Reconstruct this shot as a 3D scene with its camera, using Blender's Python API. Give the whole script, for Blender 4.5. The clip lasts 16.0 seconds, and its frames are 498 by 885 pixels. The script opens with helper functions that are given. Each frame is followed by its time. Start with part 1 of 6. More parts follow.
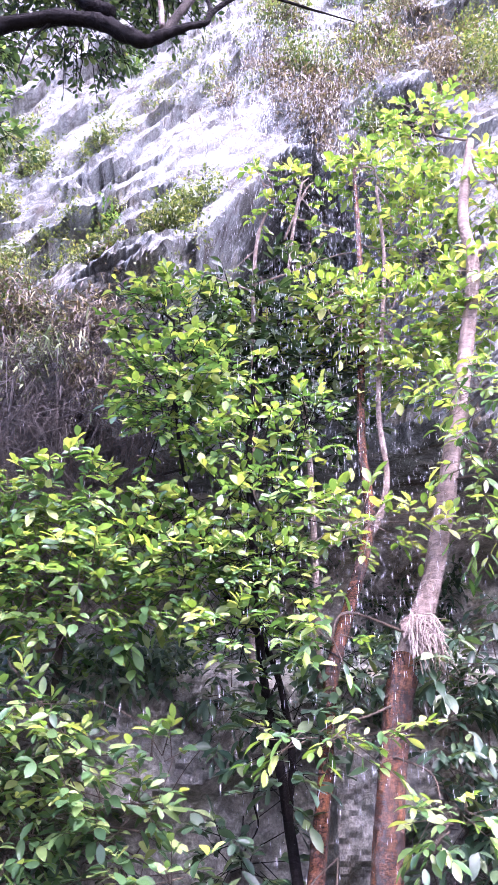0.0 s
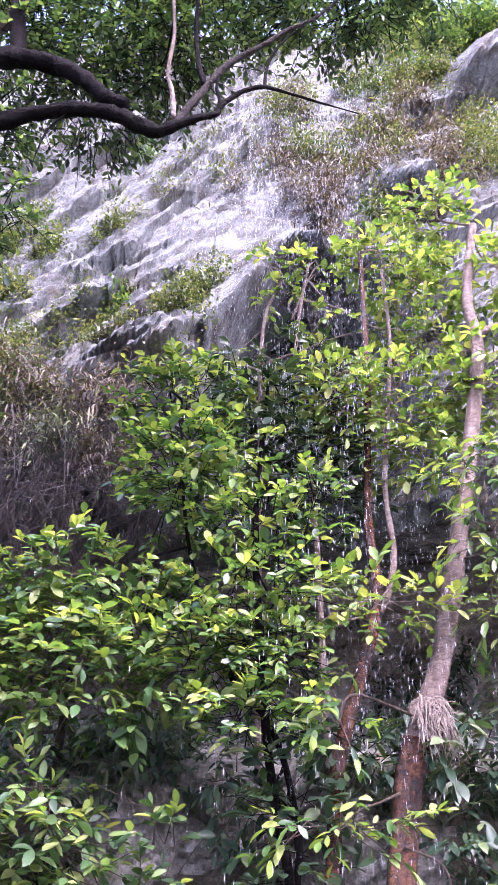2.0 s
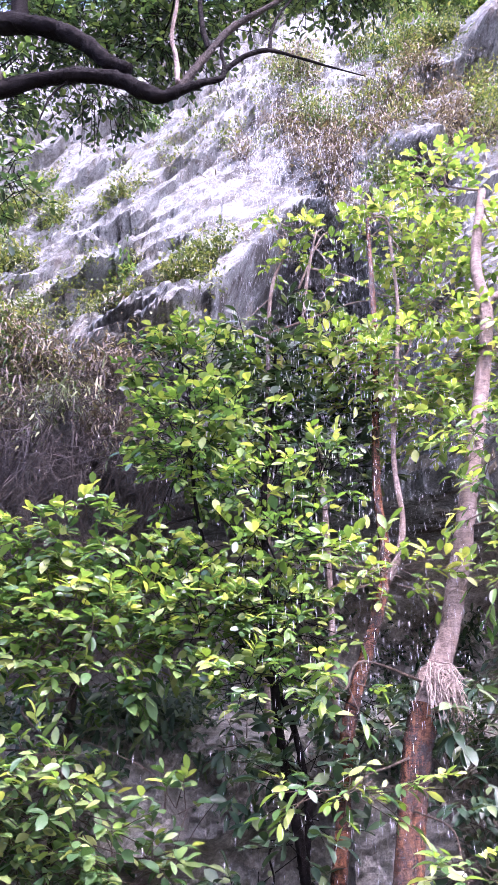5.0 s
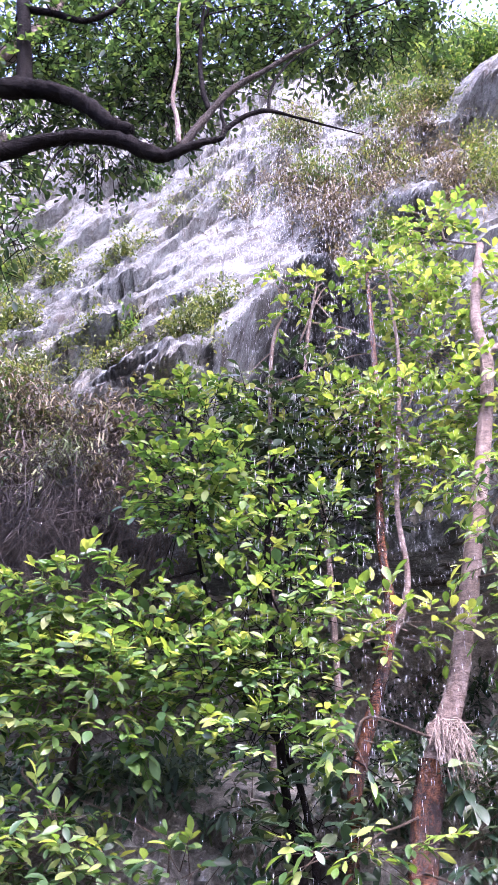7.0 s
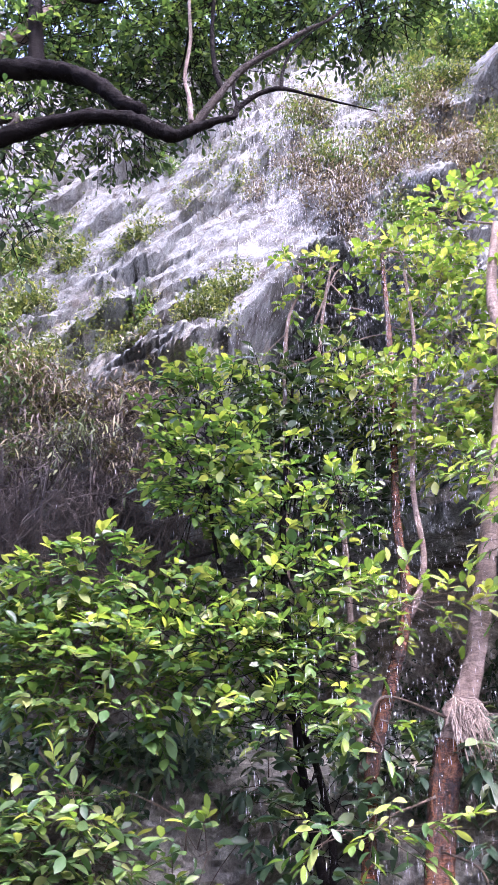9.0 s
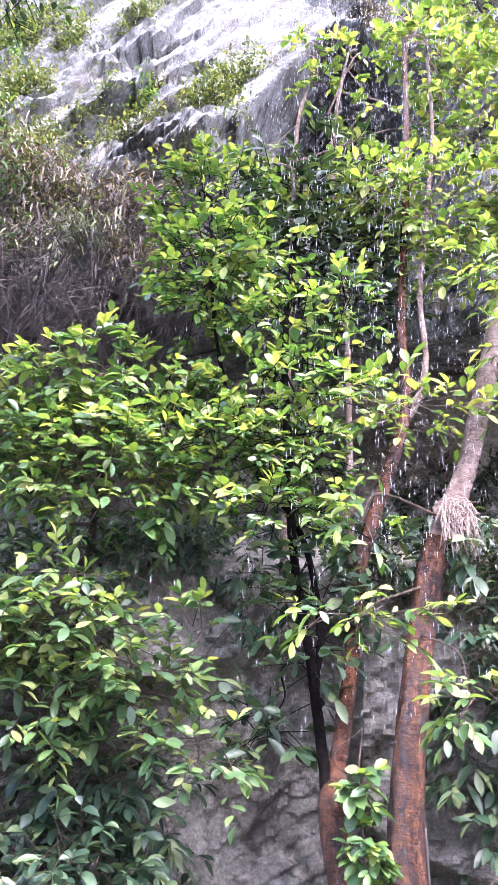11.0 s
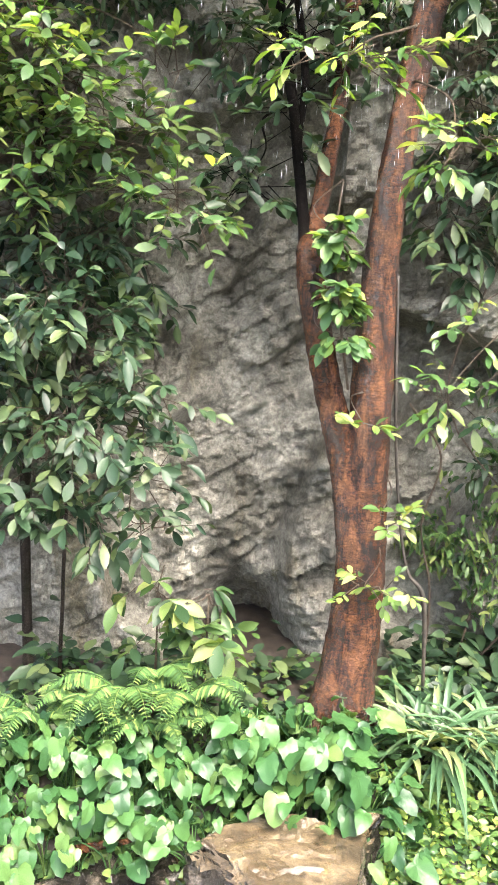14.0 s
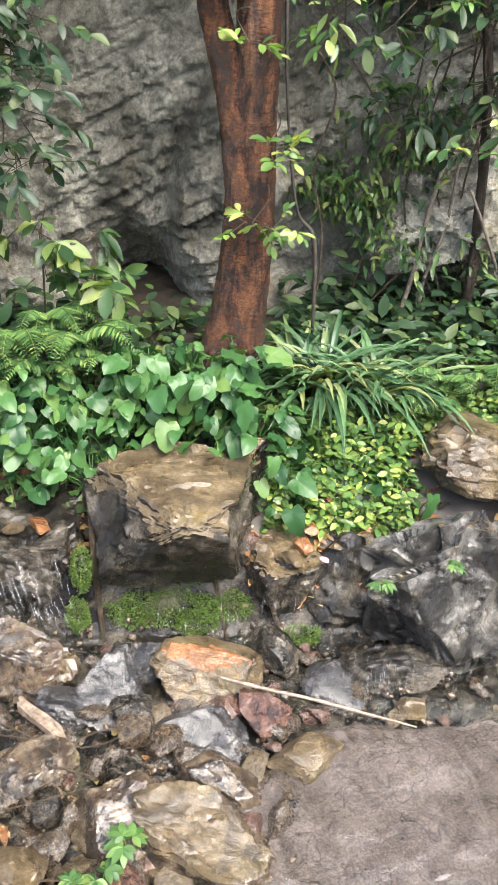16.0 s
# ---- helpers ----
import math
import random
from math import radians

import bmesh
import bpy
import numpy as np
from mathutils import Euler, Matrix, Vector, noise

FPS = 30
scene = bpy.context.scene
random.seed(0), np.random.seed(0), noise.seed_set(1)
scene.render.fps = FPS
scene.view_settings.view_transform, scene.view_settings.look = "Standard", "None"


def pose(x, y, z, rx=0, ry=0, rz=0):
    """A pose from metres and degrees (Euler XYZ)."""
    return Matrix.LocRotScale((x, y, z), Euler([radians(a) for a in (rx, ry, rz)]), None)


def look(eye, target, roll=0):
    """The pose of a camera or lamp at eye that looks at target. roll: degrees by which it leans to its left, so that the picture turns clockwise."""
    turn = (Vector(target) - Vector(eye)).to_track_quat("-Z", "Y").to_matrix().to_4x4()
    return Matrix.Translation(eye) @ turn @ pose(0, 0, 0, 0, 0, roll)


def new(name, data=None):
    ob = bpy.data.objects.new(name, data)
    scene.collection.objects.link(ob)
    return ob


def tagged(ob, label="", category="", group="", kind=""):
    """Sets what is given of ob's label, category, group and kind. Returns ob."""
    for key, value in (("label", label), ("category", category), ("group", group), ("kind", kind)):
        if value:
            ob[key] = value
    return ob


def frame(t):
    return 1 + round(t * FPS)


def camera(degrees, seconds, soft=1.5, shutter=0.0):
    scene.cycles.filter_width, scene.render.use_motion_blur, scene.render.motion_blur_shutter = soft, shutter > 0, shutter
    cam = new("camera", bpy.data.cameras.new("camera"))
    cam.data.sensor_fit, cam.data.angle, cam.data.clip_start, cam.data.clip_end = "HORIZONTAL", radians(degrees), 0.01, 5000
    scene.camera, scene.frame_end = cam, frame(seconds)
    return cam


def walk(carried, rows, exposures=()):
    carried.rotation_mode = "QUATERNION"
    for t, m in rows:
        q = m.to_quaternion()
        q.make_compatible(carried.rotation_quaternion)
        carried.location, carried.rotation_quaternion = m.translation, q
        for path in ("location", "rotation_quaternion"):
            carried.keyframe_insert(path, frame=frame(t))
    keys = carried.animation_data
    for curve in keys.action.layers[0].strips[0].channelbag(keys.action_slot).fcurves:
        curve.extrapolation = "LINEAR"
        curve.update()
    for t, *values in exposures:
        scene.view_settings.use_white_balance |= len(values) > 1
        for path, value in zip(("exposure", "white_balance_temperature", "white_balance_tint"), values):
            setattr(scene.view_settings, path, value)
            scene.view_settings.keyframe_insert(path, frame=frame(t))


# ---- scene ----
cam = camera(30.7, 16.0)
# seconds, x, y, z (in lengths of the path), yaw, pitch, roll
ROWS_IN = [
    (0, 0, 0, 0, 0, 0, 0),
    (0.5, 0, -0.004, 0.002, -0.1, 2.6, -0.3),
    (1, -0.002, -0.01, 0.003, 0, 4.4, -0.4),
    (1.5, -0.002, -0.012, 0.002, 0.2, 5, -0.4),
    (2, -0.001, -0.01, 0, 0.4, 4.9, -0.3),
    (2.5, 0.001, -0.012, 0, 0.7, 4.5, -0.1),
    (3, 0.002, -0.013, 0, 0.8, 4.2, 0),
    (3.5, 0.003, -0.011, -0.002, 0.9, 3.7, 0.1),
    (4, 0.003, -0.004, -0.005, 1, 3.1, 0.1),
    (6.5, 0.025, 0.006, -0.037, 1.1, 3.2, 0.2),
    (7, 0.018, 0.013, -0.035, 1.3, 6.6, 0.6),
    (7.5, 0.019, 0.005, -0.045, 1.7, 8.8, 1.1),
    (8, 0.02, 0.012, -0.056, 2.2, 8.6, 1.4),
    (10.5, 0.027, 0.06, -0.125, 2.3, -2.7, -0.6),
    (11, 0.027, 0.068, -0.149, 2.5, -6.2, -1.1),
    (11.5, 0.022, 0.081, -0.176, 2.6, -9.7, -1.5),
    (12, 0.024, 0.085, -0.203, 2.7, -11.9, -1.6),
    (12.5, 0.034, 0.087, -0.235, 2.7, -15.9, -1.5),
    (13, 0.06, 0.106, -0.293, 2.9, -22.7, -1.3),
    (13.5, 0.057, 0.103, -0.372, 2.8, -29.5, -1.4),
    (14, 0.079, 0.078, -0.473, 1.9, -36.7, -1.6),
    (14.5, 0.223, -0.029, -0.61, -1.5, -45.7, -2.6),
    (15, 0.249, -0.084, -0.661, -2.1, -50.8, -3.4),
    (15.5, 0.251, -0.137, -0.72, -2.4, -53.3, -4.3),
    (16, 0.283, -0.157, -0.733, -2.3, -55.2, -4.4)
]
REACH, EYE, TILT = 0.85, 3.8, 24.0
BASE = pose(0, 0, EYE, TILT, 0, 0)
walk(cam, [(t, BASE @ pose(REACH * x, REACH * y, REACH * z, 90 + p, r, w)) for t, x, y, z, w, p, r in ROWS_IN],
     [(0, 3.72, 5550, 46), (0.3, 3.52, 5600, 45), (0.8, 3.23, 5680, 44), (1.5, 3.13, 5720, 45), (3, 3.23, 5730, 46), (4, 3.33, 5710, 46), (6.5, 3.5, 5650, 46), (7.2, 3.16, 5750, 42), (8, 2.99, 5800, 41),
      (10.3, 3.6, 5750, 37), (11, 3.7, 5780, 36), (12, 3.75, 5950, 33), (12.8, 3.75, 6600, 20), (13.5, 3.65, 6900, 13), (14.2, 3.35, 6850, 11), (15, 2.7, 6700, 9), (16, 2.63, 6600, 8)])

# ---- light: bright hazy sky over a gorge ----
world = bpy.data.worlds.new("world")
scene.world = world
world.use_nodes = True
wn, wl = world.node_tree.nodes, world.node_tree.links
sky = wn.new("ShaderNodeTexSky")
sky.sky_type, sky.sun_disc = "NISHITA", False
SUN_EL, SUN_AZ = radians(60), radians(146)
sky.sun_elevation, sky.sun_rotation = SUN_EL, SUN_AZ
sky.dust_density, sky.air_density, sky.ozone_density = 5.0, 1.0, 2.0
wl.new(sky.outputs[0], wn["Background"].inputs[0])
wn["Background"].inputs[1].default_value = 0.15
sun = new("sun", bpy.data.lights.new("sun", "SUN"))
sun.data.energy, sun.data.angle, sun.data.color = 1.35, radians(42), (1.0, 0.98, 0.95)
SUN_DIR = Vector((math.sin(SUN_AZ) * math.cos(SUN_EL), math.cos(SUN_AZ) * math.cos(SUN_EL), math.sin(SUN_EL)))
sun.matrix_world = look(SUN_DIR * 60, (0, 0, 0))


# ---- materials ----
def material(name):
    m = bpy.data.materials.new(name)
    m.use_nodes = True
    nt = m.node_tree
    return m, nt.nodes, nt.links, nt.nodes["Principled BSDF"]


def ramp(nodes, links, src, stops):
    r = nodes.new("ShaderNodeValToRGB")
    while len(r.color_ramp.elements) < len(stops):
        r.color_ramp.elements.new(0.5)
    for e, (pos, col) in zip(r.color_ramp.elements, stops):
        e.position, e.color = pos, (*col, 1)
    links.new(src, r.inputs[0])
    return r.outputs[0]


def noise_tex(nodes, links, scale, detail=6, rough=0.6, stretch=None, distort=0.0, slant=None):
    co = nodes.new("ShaderNodeTexCoord").outputs["Object"]
    if stretch:
        mp = nodes.new("ShaderNodeMapping")
        if slant:
            mp.vector_type = "TEXTURE"
            mp.inputs["Rotation"].default_value = (0, -slant, 0)
            stretch = tuple(1 / k for k in stretch)
        mp.inputs["Scale"].default_value = stretch
        links.new(co, mp.inputs[0])
        co = mp.outputs[0]
    n = nodes.new("ShaderNodeTexNoise")
    n.inputs["Scale"].default_value, n.inputs["Detail"].default_value = scale, detail
    n.inputs["Roughness"].default_value, n.inputs["Distortion"].default_value = rough, distort
    links.new(co, n.inputs["Vector"])
    return n.outputs["Fac"]


def mix(nodes, links, fac, a, b, mode="MIX"):
    n = nodes.new("ShaderNodeMix")
    n.data_type, n.blend_type = "RGBA", mode
    for sock, v in ((n.inputs[0], fac), (n.inputs[6], a), (n.inputs[7], b)):
        if isinstance(v, (int, float)):
            sock.default_value = v
        elif isinstance(v, tuple):
            sock.default_value = (*v, 1)
        else:
            links.new(v, sock)
    return n.outputs[2]


def bump(nodes, links, height, strength, dist, after=None):
    b = nodes.new("ShaderNodeBump")
    b.inputs["Strength"].default_value, b.inputs["Distance"].default_value = strength, dist
    links.new(height, b.inputs["Height"])
    if after:
        links.new(after, b.inputs["Normal"])
    return b.outputs[0]


def rock_material(name, stops, stain, moss, gloss=(0.25, 0.7), scale=2.0, streak=(1, 1, 0.25), moss_at=0.62, crack_by=0.3, relief=1.0, wet=0.0, mottle=0.35, slant=None, spec=0.35, warp_by=0.12):
    m, n, l, p = material(name)
    big = noise_tex(n, l, scale, 8, 0.62, None, 0.4)
    fine = noise_tex(n, l, scale * 26, 8, 0.75)
    run = noise_tex(n, l, scale * 1.6, 7, 0.65, streak, 0.6, slant)
    col = ramp(n, l, big, stops)
    col = mix(n, l, ramp(n, l, run, [(0.53, (0, 0, 0)), (0.66, (0.9, 0.9, 0.9))]), col, stain)
    patch = noise_tex(n, l, scale * 0.9, 8, 0.7, (1.3, 1.1, 1.0))
    col = mix(n, l, ramp(n, l, patch, [(moss_at, (0, 0, 0)), (moss_at + 0.12, (0.85, 0.85, 0.85))]), col, moss)
    grain = ramp(n, l, fine, [(0.38, (0.4, 0.4, 0.4)), (0.5, (0.95, 0.95, 0.95)), (0.62, (1.6, 1.6, 1.6))])
    col = mix(n, l, 0.5, col, grain, "MULTIPLY")
    vor = n.new("ShaderNodeTexVoronoi")
    vor.feature = "DISTANCE_TO_EDGE"
    vor.inputs["Scale"].default_value = scale * 1.3
    warp = n.new("ShaderNodeTexCoord")
    wmix = n.new("ShaderNodeMix")
    wmix.data_type = "RGBA"
    wmix.inputs[0].default_value = warp_by
    nz = n.new("ShaderNodeTexNoise")
    nz.inputs["Scale"].default_value = scale * 1.5
    l.new(warp.outputs["Object"], nz.inputs["Vector"])
    l.new(warp.outputs["Object"], wmix.inputs[6])
    l.new(nz.outputs["Color"], wmix.inputs[7])
    l.new(wmix.outputs[2], vor.inputs["Vector"])
    crack = ramp(n, l, vor.outputs["Distance"], [(0.0, (0.4, 0.4, 0.4)), (0.022, (1, 1, 1))])
    col = mix(n, l, crack_by, col, crack, "MULTIPLY")
    mid = noise_tex(n, l, scale * 4.5, 8, 0.72, (0.75, 1, 1.15) if slant else (1, 1, 0.7), 1.2, slant)
    col = mix(n, l, mottle, col, ramp(n, l, mid, [(0.38, (0.3, 0.3, 0.3)), (0.47, (0.8, 0.8, 0.8)), (0.54, (1.1, 1.1, 1.1)), (0.66, (1.7, 1.68, 1.64))]), "MULTIPLY")
    l.new(col, p.inputs["Base Color"])
    rg = n.new("ShaderNodeMapRange")
    rg.inputs[1].default_value, rg.inputs[2].default_value = 0.35, 0.65
    rg.inputs[3].default_value, rg.inputs[4].default_value = gloss
    l.new(run, rg.inputs[0])
    l.new(rg.outputs[0], p.inputs["Roughness"])
    b = bump(n, l, crack, 0.6 * crack_by, 0.02)
    b = bump(n, l, big, 0.4, 0.1, b)
    b = bump(n, l, mid, min(1.0, 0.75 * relief), 0.16 / scale, b)
    l.new(bump(n, l, fine, 0.6, 0.035 / scale, b), p.inputs["Normal"])
    p.inputs["Coat Weight"].default_value, p.inputs["Coat Roughness"].default_value = 0.9 * wet, 0.05
    p.inputs["Specular IOR Level"].default_value = spec
    if wet:
        l.new(bump(n, l, mid, 0.5, 0.04 / scale), p.inputs["Coat Normal"])
    return m


def leaf_material(name, cols, gloss=0.28, glow=0.35, shine=0.4):
    """cols: four greens from dark to light, a little dulled."""
    cols = [tuple(0.92 * v + 0.08 * (0.3 * c[0] + 0.6 * c[1] + 0.1 * c[2]) * k for v, k in zip(c, (1.25, 1.0, 1.15))) for c in cols]
    m, n, l, p = material(name)
    gi, oi, ad, fr = n.new("ShaderNodeNewGeometry"), n.new("ShaderNodeObjectInfo"), n.new("ShaderNodeMath"), n.new("ShaderNodeMath")
    ad.operation, fr.operation = "ADD", "FRACT"
    l.new(gi.outputs["Random Per Island"], ad.inputs[0])
    l.new(oi.outputs["Random"], ad.inputs[1])
    l.new(ad.outputs[0], fr.inputs[0])
    col = ramp(n, l, fr.outputs[0], [(0.0, cols[0]), (0.4, cols[1]), (0.75, cols[2]), (0.93, cols[3]), (1.0, cols[3])])
    mott = noise_tex(n, l, 30, 4, 0.6)
    col = mix(n, l, 0.55, col, ramp(n, l, mott, [(0.3, (0.65, 0.7, 0.6)), (0.7, (1.25, 1.2, 1.1))]), "MULTIPLY")
    l.new(col, p.inputs["Base Color"])
    p.inputs["Roughness"].default_value = gloss
    p.inputs["Specular IOR Level"].default_value = shine
    l.new(bump(n, l, noise_tex(n, l, 45, 3), 0.25, 0.004), p.inputs["Normal"])
    tr = n.new("ShaderNodeBsdfTranslucent")
    warm = mix(n, l, 1.0, col, (1.25, 1.3, 0.5), "MULTIPLY")
    l.new(warm, tr.inputs[0])
    mx = n.new("ShaderNodeMixShader")
    mx.inputs[0].default_value = glow
    l.new(p.outputs[0], mx.inputs[1])
    l.new(tr.outputs[0], mx.inputs[2])
    l.new(mx.outputs[0], n["Material Output"].inputs["Surface"])
    return m


def bark_material(name, stops, moss, gloss=0.55, scale=9.0, rings=0.5, spec=0.15):
    m, n, l, p = material(name)
    p.inputs["Specular IOR Level"].default_value = spec
    run = noise_tex(n, l, scale, 7, 0.7, (1, 1, 0.28), 0.5)
    col = ramp(n, l, run, stops)
    patch = noise_tex(n, l, scale * 0.45, 5, 0.6)
    col = mix(n, l, ramp(n, l, patch, [(0.55, (0, 0, 0)), (0.7, (0.8, 0.8, 0.8))]), col, moss)
    ring = noise_tex(n, l, scale * 2.2, 6, 0.75, (0.8, 0.8, 1.9), 1.2)
    col = mix(n, l, rings, col, ramp(n, l, ring, [(0.35, (0.35, 0.31, 0.3)), (0.5, (0.9, 0.88, 0.86)), (0.64, (1.45, 1.4, 1.36))]), "MULTIPLY")
    l.new(col, p.inputs["Base Color"])
    p.inputs["Roughness"].default_value = gloss
    b = bump(n, l, run, 1.0, 0.04)
    l.new(bump(n, l, ring, 1.0, 0.03, b), p.inputs["Normal"])
    return m


def plain_material(name, a, b, scale=12.0, rough=0.6):
    m, n, l, p = material(name)
    f = noise_tex(n, l, scale, 5, 0.65)
    l.new(ramp(n, l, f, [(0.35, a), (0.65, b)]), p.inputs["Base Color"])
    p.inputs["Roughness"].default_value = rough
    l.new(bump(n, l, f, 0.4, 0.01), p.inputs["Normal"])
    return m


M_WALL = rock_material("grey_wall_rock", [(0.40, (0.14, 0.132, 0.106)), (0.5, (0.25, 0.238, 0.197)), (0.60, (0.35, 0.334, 0.28))], (0.16, 0.138, 0.088), (0.115, 0.11, 0.05), (0.6, 0.85), 1.7, (1, 1, 0.16), 0.6, 0.25, 1.1, 0.0, 0.5, None, 0.12)
M_SLAB = rock_material("wet_slab_rock", [(0.38, (0.052, 0.054, 0.044)), (0.47, (0.1, 0.109, 0.099)), (0.56, (0.138, 0.153, 0.146)), (0.64, (0.185, 0.186, 0.158))], (0.042, 0.036, 0.027), (0.06, 0.056, 0.025), (0.6, 0.85), 2.2, (0.35, 1, 1.1), 0.57, 0.6, 1.1, 0.0, 0.65, radians(48), 0.14)
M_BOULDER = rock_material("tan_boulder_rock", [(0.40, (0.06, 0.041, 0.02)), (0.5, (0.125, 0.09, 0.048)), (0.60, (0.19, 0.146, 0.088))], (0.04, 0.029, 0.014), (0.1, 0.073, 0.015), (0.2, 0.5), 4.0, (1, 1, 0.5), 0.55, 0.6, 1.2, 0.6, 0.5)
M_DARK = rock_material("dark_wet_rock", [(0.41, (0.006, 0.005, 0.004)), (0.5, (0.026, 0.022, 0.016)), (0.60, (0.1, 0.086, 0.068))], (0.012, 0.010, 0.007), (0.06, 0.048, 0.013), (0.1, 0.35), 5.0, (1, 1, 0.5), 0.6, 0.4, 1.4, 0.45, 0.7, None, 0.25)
M_CRAG = rock_material("craggy_grey_rock", [(0.41, (0.013, 0.012, 0.011)), (0.49, (0.065, 0.062, 0.056)), (0.60, (0.18, 0.173, 0.16))], (0.022, 0.019, 0.013), (0.1, 0.082, 0.027), (0.15, 0.45), 4.5, (1, 1, 0.5), 0.56, 0.6, 1.5, 0.5, 0.7)
M_ORANGE = rock_material("rust_crust", [(0.42, (0.13, 0.058, 0.022)), (0.52, (0.21, 0.085, 0.028)), (0.60, (0.25, 0.14, 0.064))], (0.19, 0.075, 0.026), (0.16, 0.11, 0.05), (0.15, 0.45), 5.0, (1, 1, 0.6), 0.62, 0.2, 0.9, 0.5)
M_STONE = rock_material("creek_stone_rock", [(0.40, (0.018, 0.012, 0.007)), (0.5, (0.062, 0.042, 0.025)), (0.60, (0.14, 0.104, 0.067))], (0.036, 0.018, 0.01), (0.065, 0.051, 0.016), (0.08, 0.35), 7.0, (1, 1, 0.6), 0.57, 0.4, 1.2, 1.0, 0.6)
M_PAVE = rock_material("pale_slab_rock", [(0.38, (0.07, 0.055, 0.047)), (0.5, (0.098, 0.079, 0.07)), (0.62, (0.125, 0.104, 0.094))], (0.06, 0.046, 0.036), (0.06, 0.048, 0.024), (0.06, 0.25), 3.2, (1, 0.3, 1), 0.6, 0.55, 1.1, 1.0, 0.35, None, 0.35, 0.4)
M_RED = rock_material("red_stone_rock", [(0.40, (0.03, 0.014, 0.01)), (0.5, (0.09, 0.042, 0.029)), (0.60, (0.16, 0.092, 0.066))], (0.045, 0.022, 0.015), (0.07, 0.055, 0.032), (0.08, 0.4), 7.0, (1, 1, 0.6), 0.6, 0.4, 1.0, 0.8, 0.4)
M_SHEEN = rock_material("streaming_wet_rock", [(0.41, (0.008, 0.0075, 0.008)), (0.5, (0.022, 0.021, 0.022)), (0.60, (0.055, 0.053, 0.055))], (0.014, 0.012, 0.01), (0.03, 0.025, 0.01), (0.08, 0.25), 6.0, (1, 0.5, 1), 0.62, 0.4, 1.0, 0.6, 0.5, None, 0.5)
M_SOIL = plain_material("dark_soil", (0.013, 0.01, 0.007), (0.042, 0.031, 0.022), 14, 0.6)
M_BARK = bark_material("red_brown_bark", [(0.38, (0.013, 0.005, 0.0025)), (0.5, (0.066, 0.023, 0.009)), (0.64, (0.18, 0.07, 0.028))], (0.1, 0.034, 0.011), 0.26, 14.0, 1.0, 0.55)
M_PALE = bark_material("pale_grey_bark", [(0.3, (0.10, 0.075, 0.058)), (0.5, (0.18, 0.14, 0.113)), (0.72, (0.30, 0.25, 0.218))], (0.155, 0.11, 0.08), 0.6, 9.0, 0.7)
# Nearly black base: the backlit shade on the canopy limbs is in the colour.
M_BLACKBARK = bark_material("dark_shaded_bark", [(0.3, (0.0025, 0.002, 0.002)), (0.5, (0.006, 0.005, 0.0045)), (0.72, (0.016, 0.014, 0.012))], (0.008, 0.008, 0.006), 0.75, 9.0, 0.6, 0.05)
M_DIMBARK = bark_material("dim_brown_bark", [(0.3, (0.012, 0.009, 0.007)), (0.5, (0.03, 0.024, 0.018)), (0.72, (0.075, 0.06, 0.047))], (0.035, 0.035, 0.02), 0.6, 12.0, 0.6, 0.1)
M_TWIG = bark_material("brown_twig", [(0.3, (0.035, 0.026, 0.018)), (0.5, (0.08, 0.06, 0.042)), (0.72, (0.15, 0.115, 0.085))], (0.06, 0.055, 0.03), 0.6, 20.0, 0.4)
M_ROOT = plain_material("dry_root", (0.1, 0.075, 0.056), (0.28, 0.23, 0.18), 30, 0.8)
M_TANGLE = plain_material("root_tangle", (0.014, 0.011, 0.008), (0.085, 0.07, 0.055), 5, 0.9)
M_LEAF = leaf_material("mid_green_leaf", [(0.025, 0.066, 0.022), (0.058, 0.132, 0.038), (0.118, 0.21, 0.05), (0.215, 0.26, 0.08)], 0.24, 0.45, 0.5)
# Yellow-green for clump tops: light from above put into the leaf colour.
M_TOPLIT = leaf_material("toplit_leaf", [(0.068, 0.142, 0.022), (0.13, 0.22, 0.03), (0.2, 0.28, 0.04), (0.31, 0.36, 0.085)], 0.3, 0.45, 0.4)
# Darker copy of the mid green: shade of the lower crown put in colour.
M_LEAFM = leaf_material("shade_green_leaf", [(0.018, 0.046, 0.019), (0.042, 0.098, 0.031), (0.09, 0.16, 0.042), (0.18, 0.225, 0.065)], 0.34, 0.42, 0.3)
M_LEAFY = leaf_material("yellow_green_leaf", [(0.0405, 0.0945, 0.0252), (0.099, 0.1845, 0.0378), (0.18, 0.27, 0.0522), (0.297, 0.333, 0.09)], 0.26, 0.36)
# Dark green; also carries painted shade for inner clumps and hollow plants.
M_LEAFD = leaf_material("dark_shaded_leaf", [(0.01, 0.027, 0.0145), (0.02, 0.047, 0.0225), (0.036, 0.07, 0.03), (0.08, 0.115, 0.042)], 0.4, 0.26, 0.3)
M_CANOPY = leaf_material("canopy_leaf", [(0.013, 0.034, 0.019), (0.03, 0.066, 0.031), (0.062, 0.115, 0.042), (0.12, 0.18, 0.06)], 0.35, 0.5)
M_TARO = leaf_material("taro_leaf", [(0.016, 0.056, 0.019), (0.03, 0.093, 0.026), (0.052, 0.13, 0.034), (0.09, 0.165, 0.042)], 0.28, 0.28, 0.3)
M_GRASS = leaf_material("arching_grass_leaf", [(0.026, 0.066, 0.03), (0.046, 0.108, 0.045), (0.076, 0.152, 0.062), (0.15, 0.175, 0.07)], 0.36, 0.22, 0.4)
M_FERN = leaf_material("fern_leaf", [(0.024, 0.066, 0.022), (0.046, 0.112, 0.029), (0.08, 0.16, 0.036), (0.14, 0.2, 0.05)], 0.42, 0.28, 0.3)
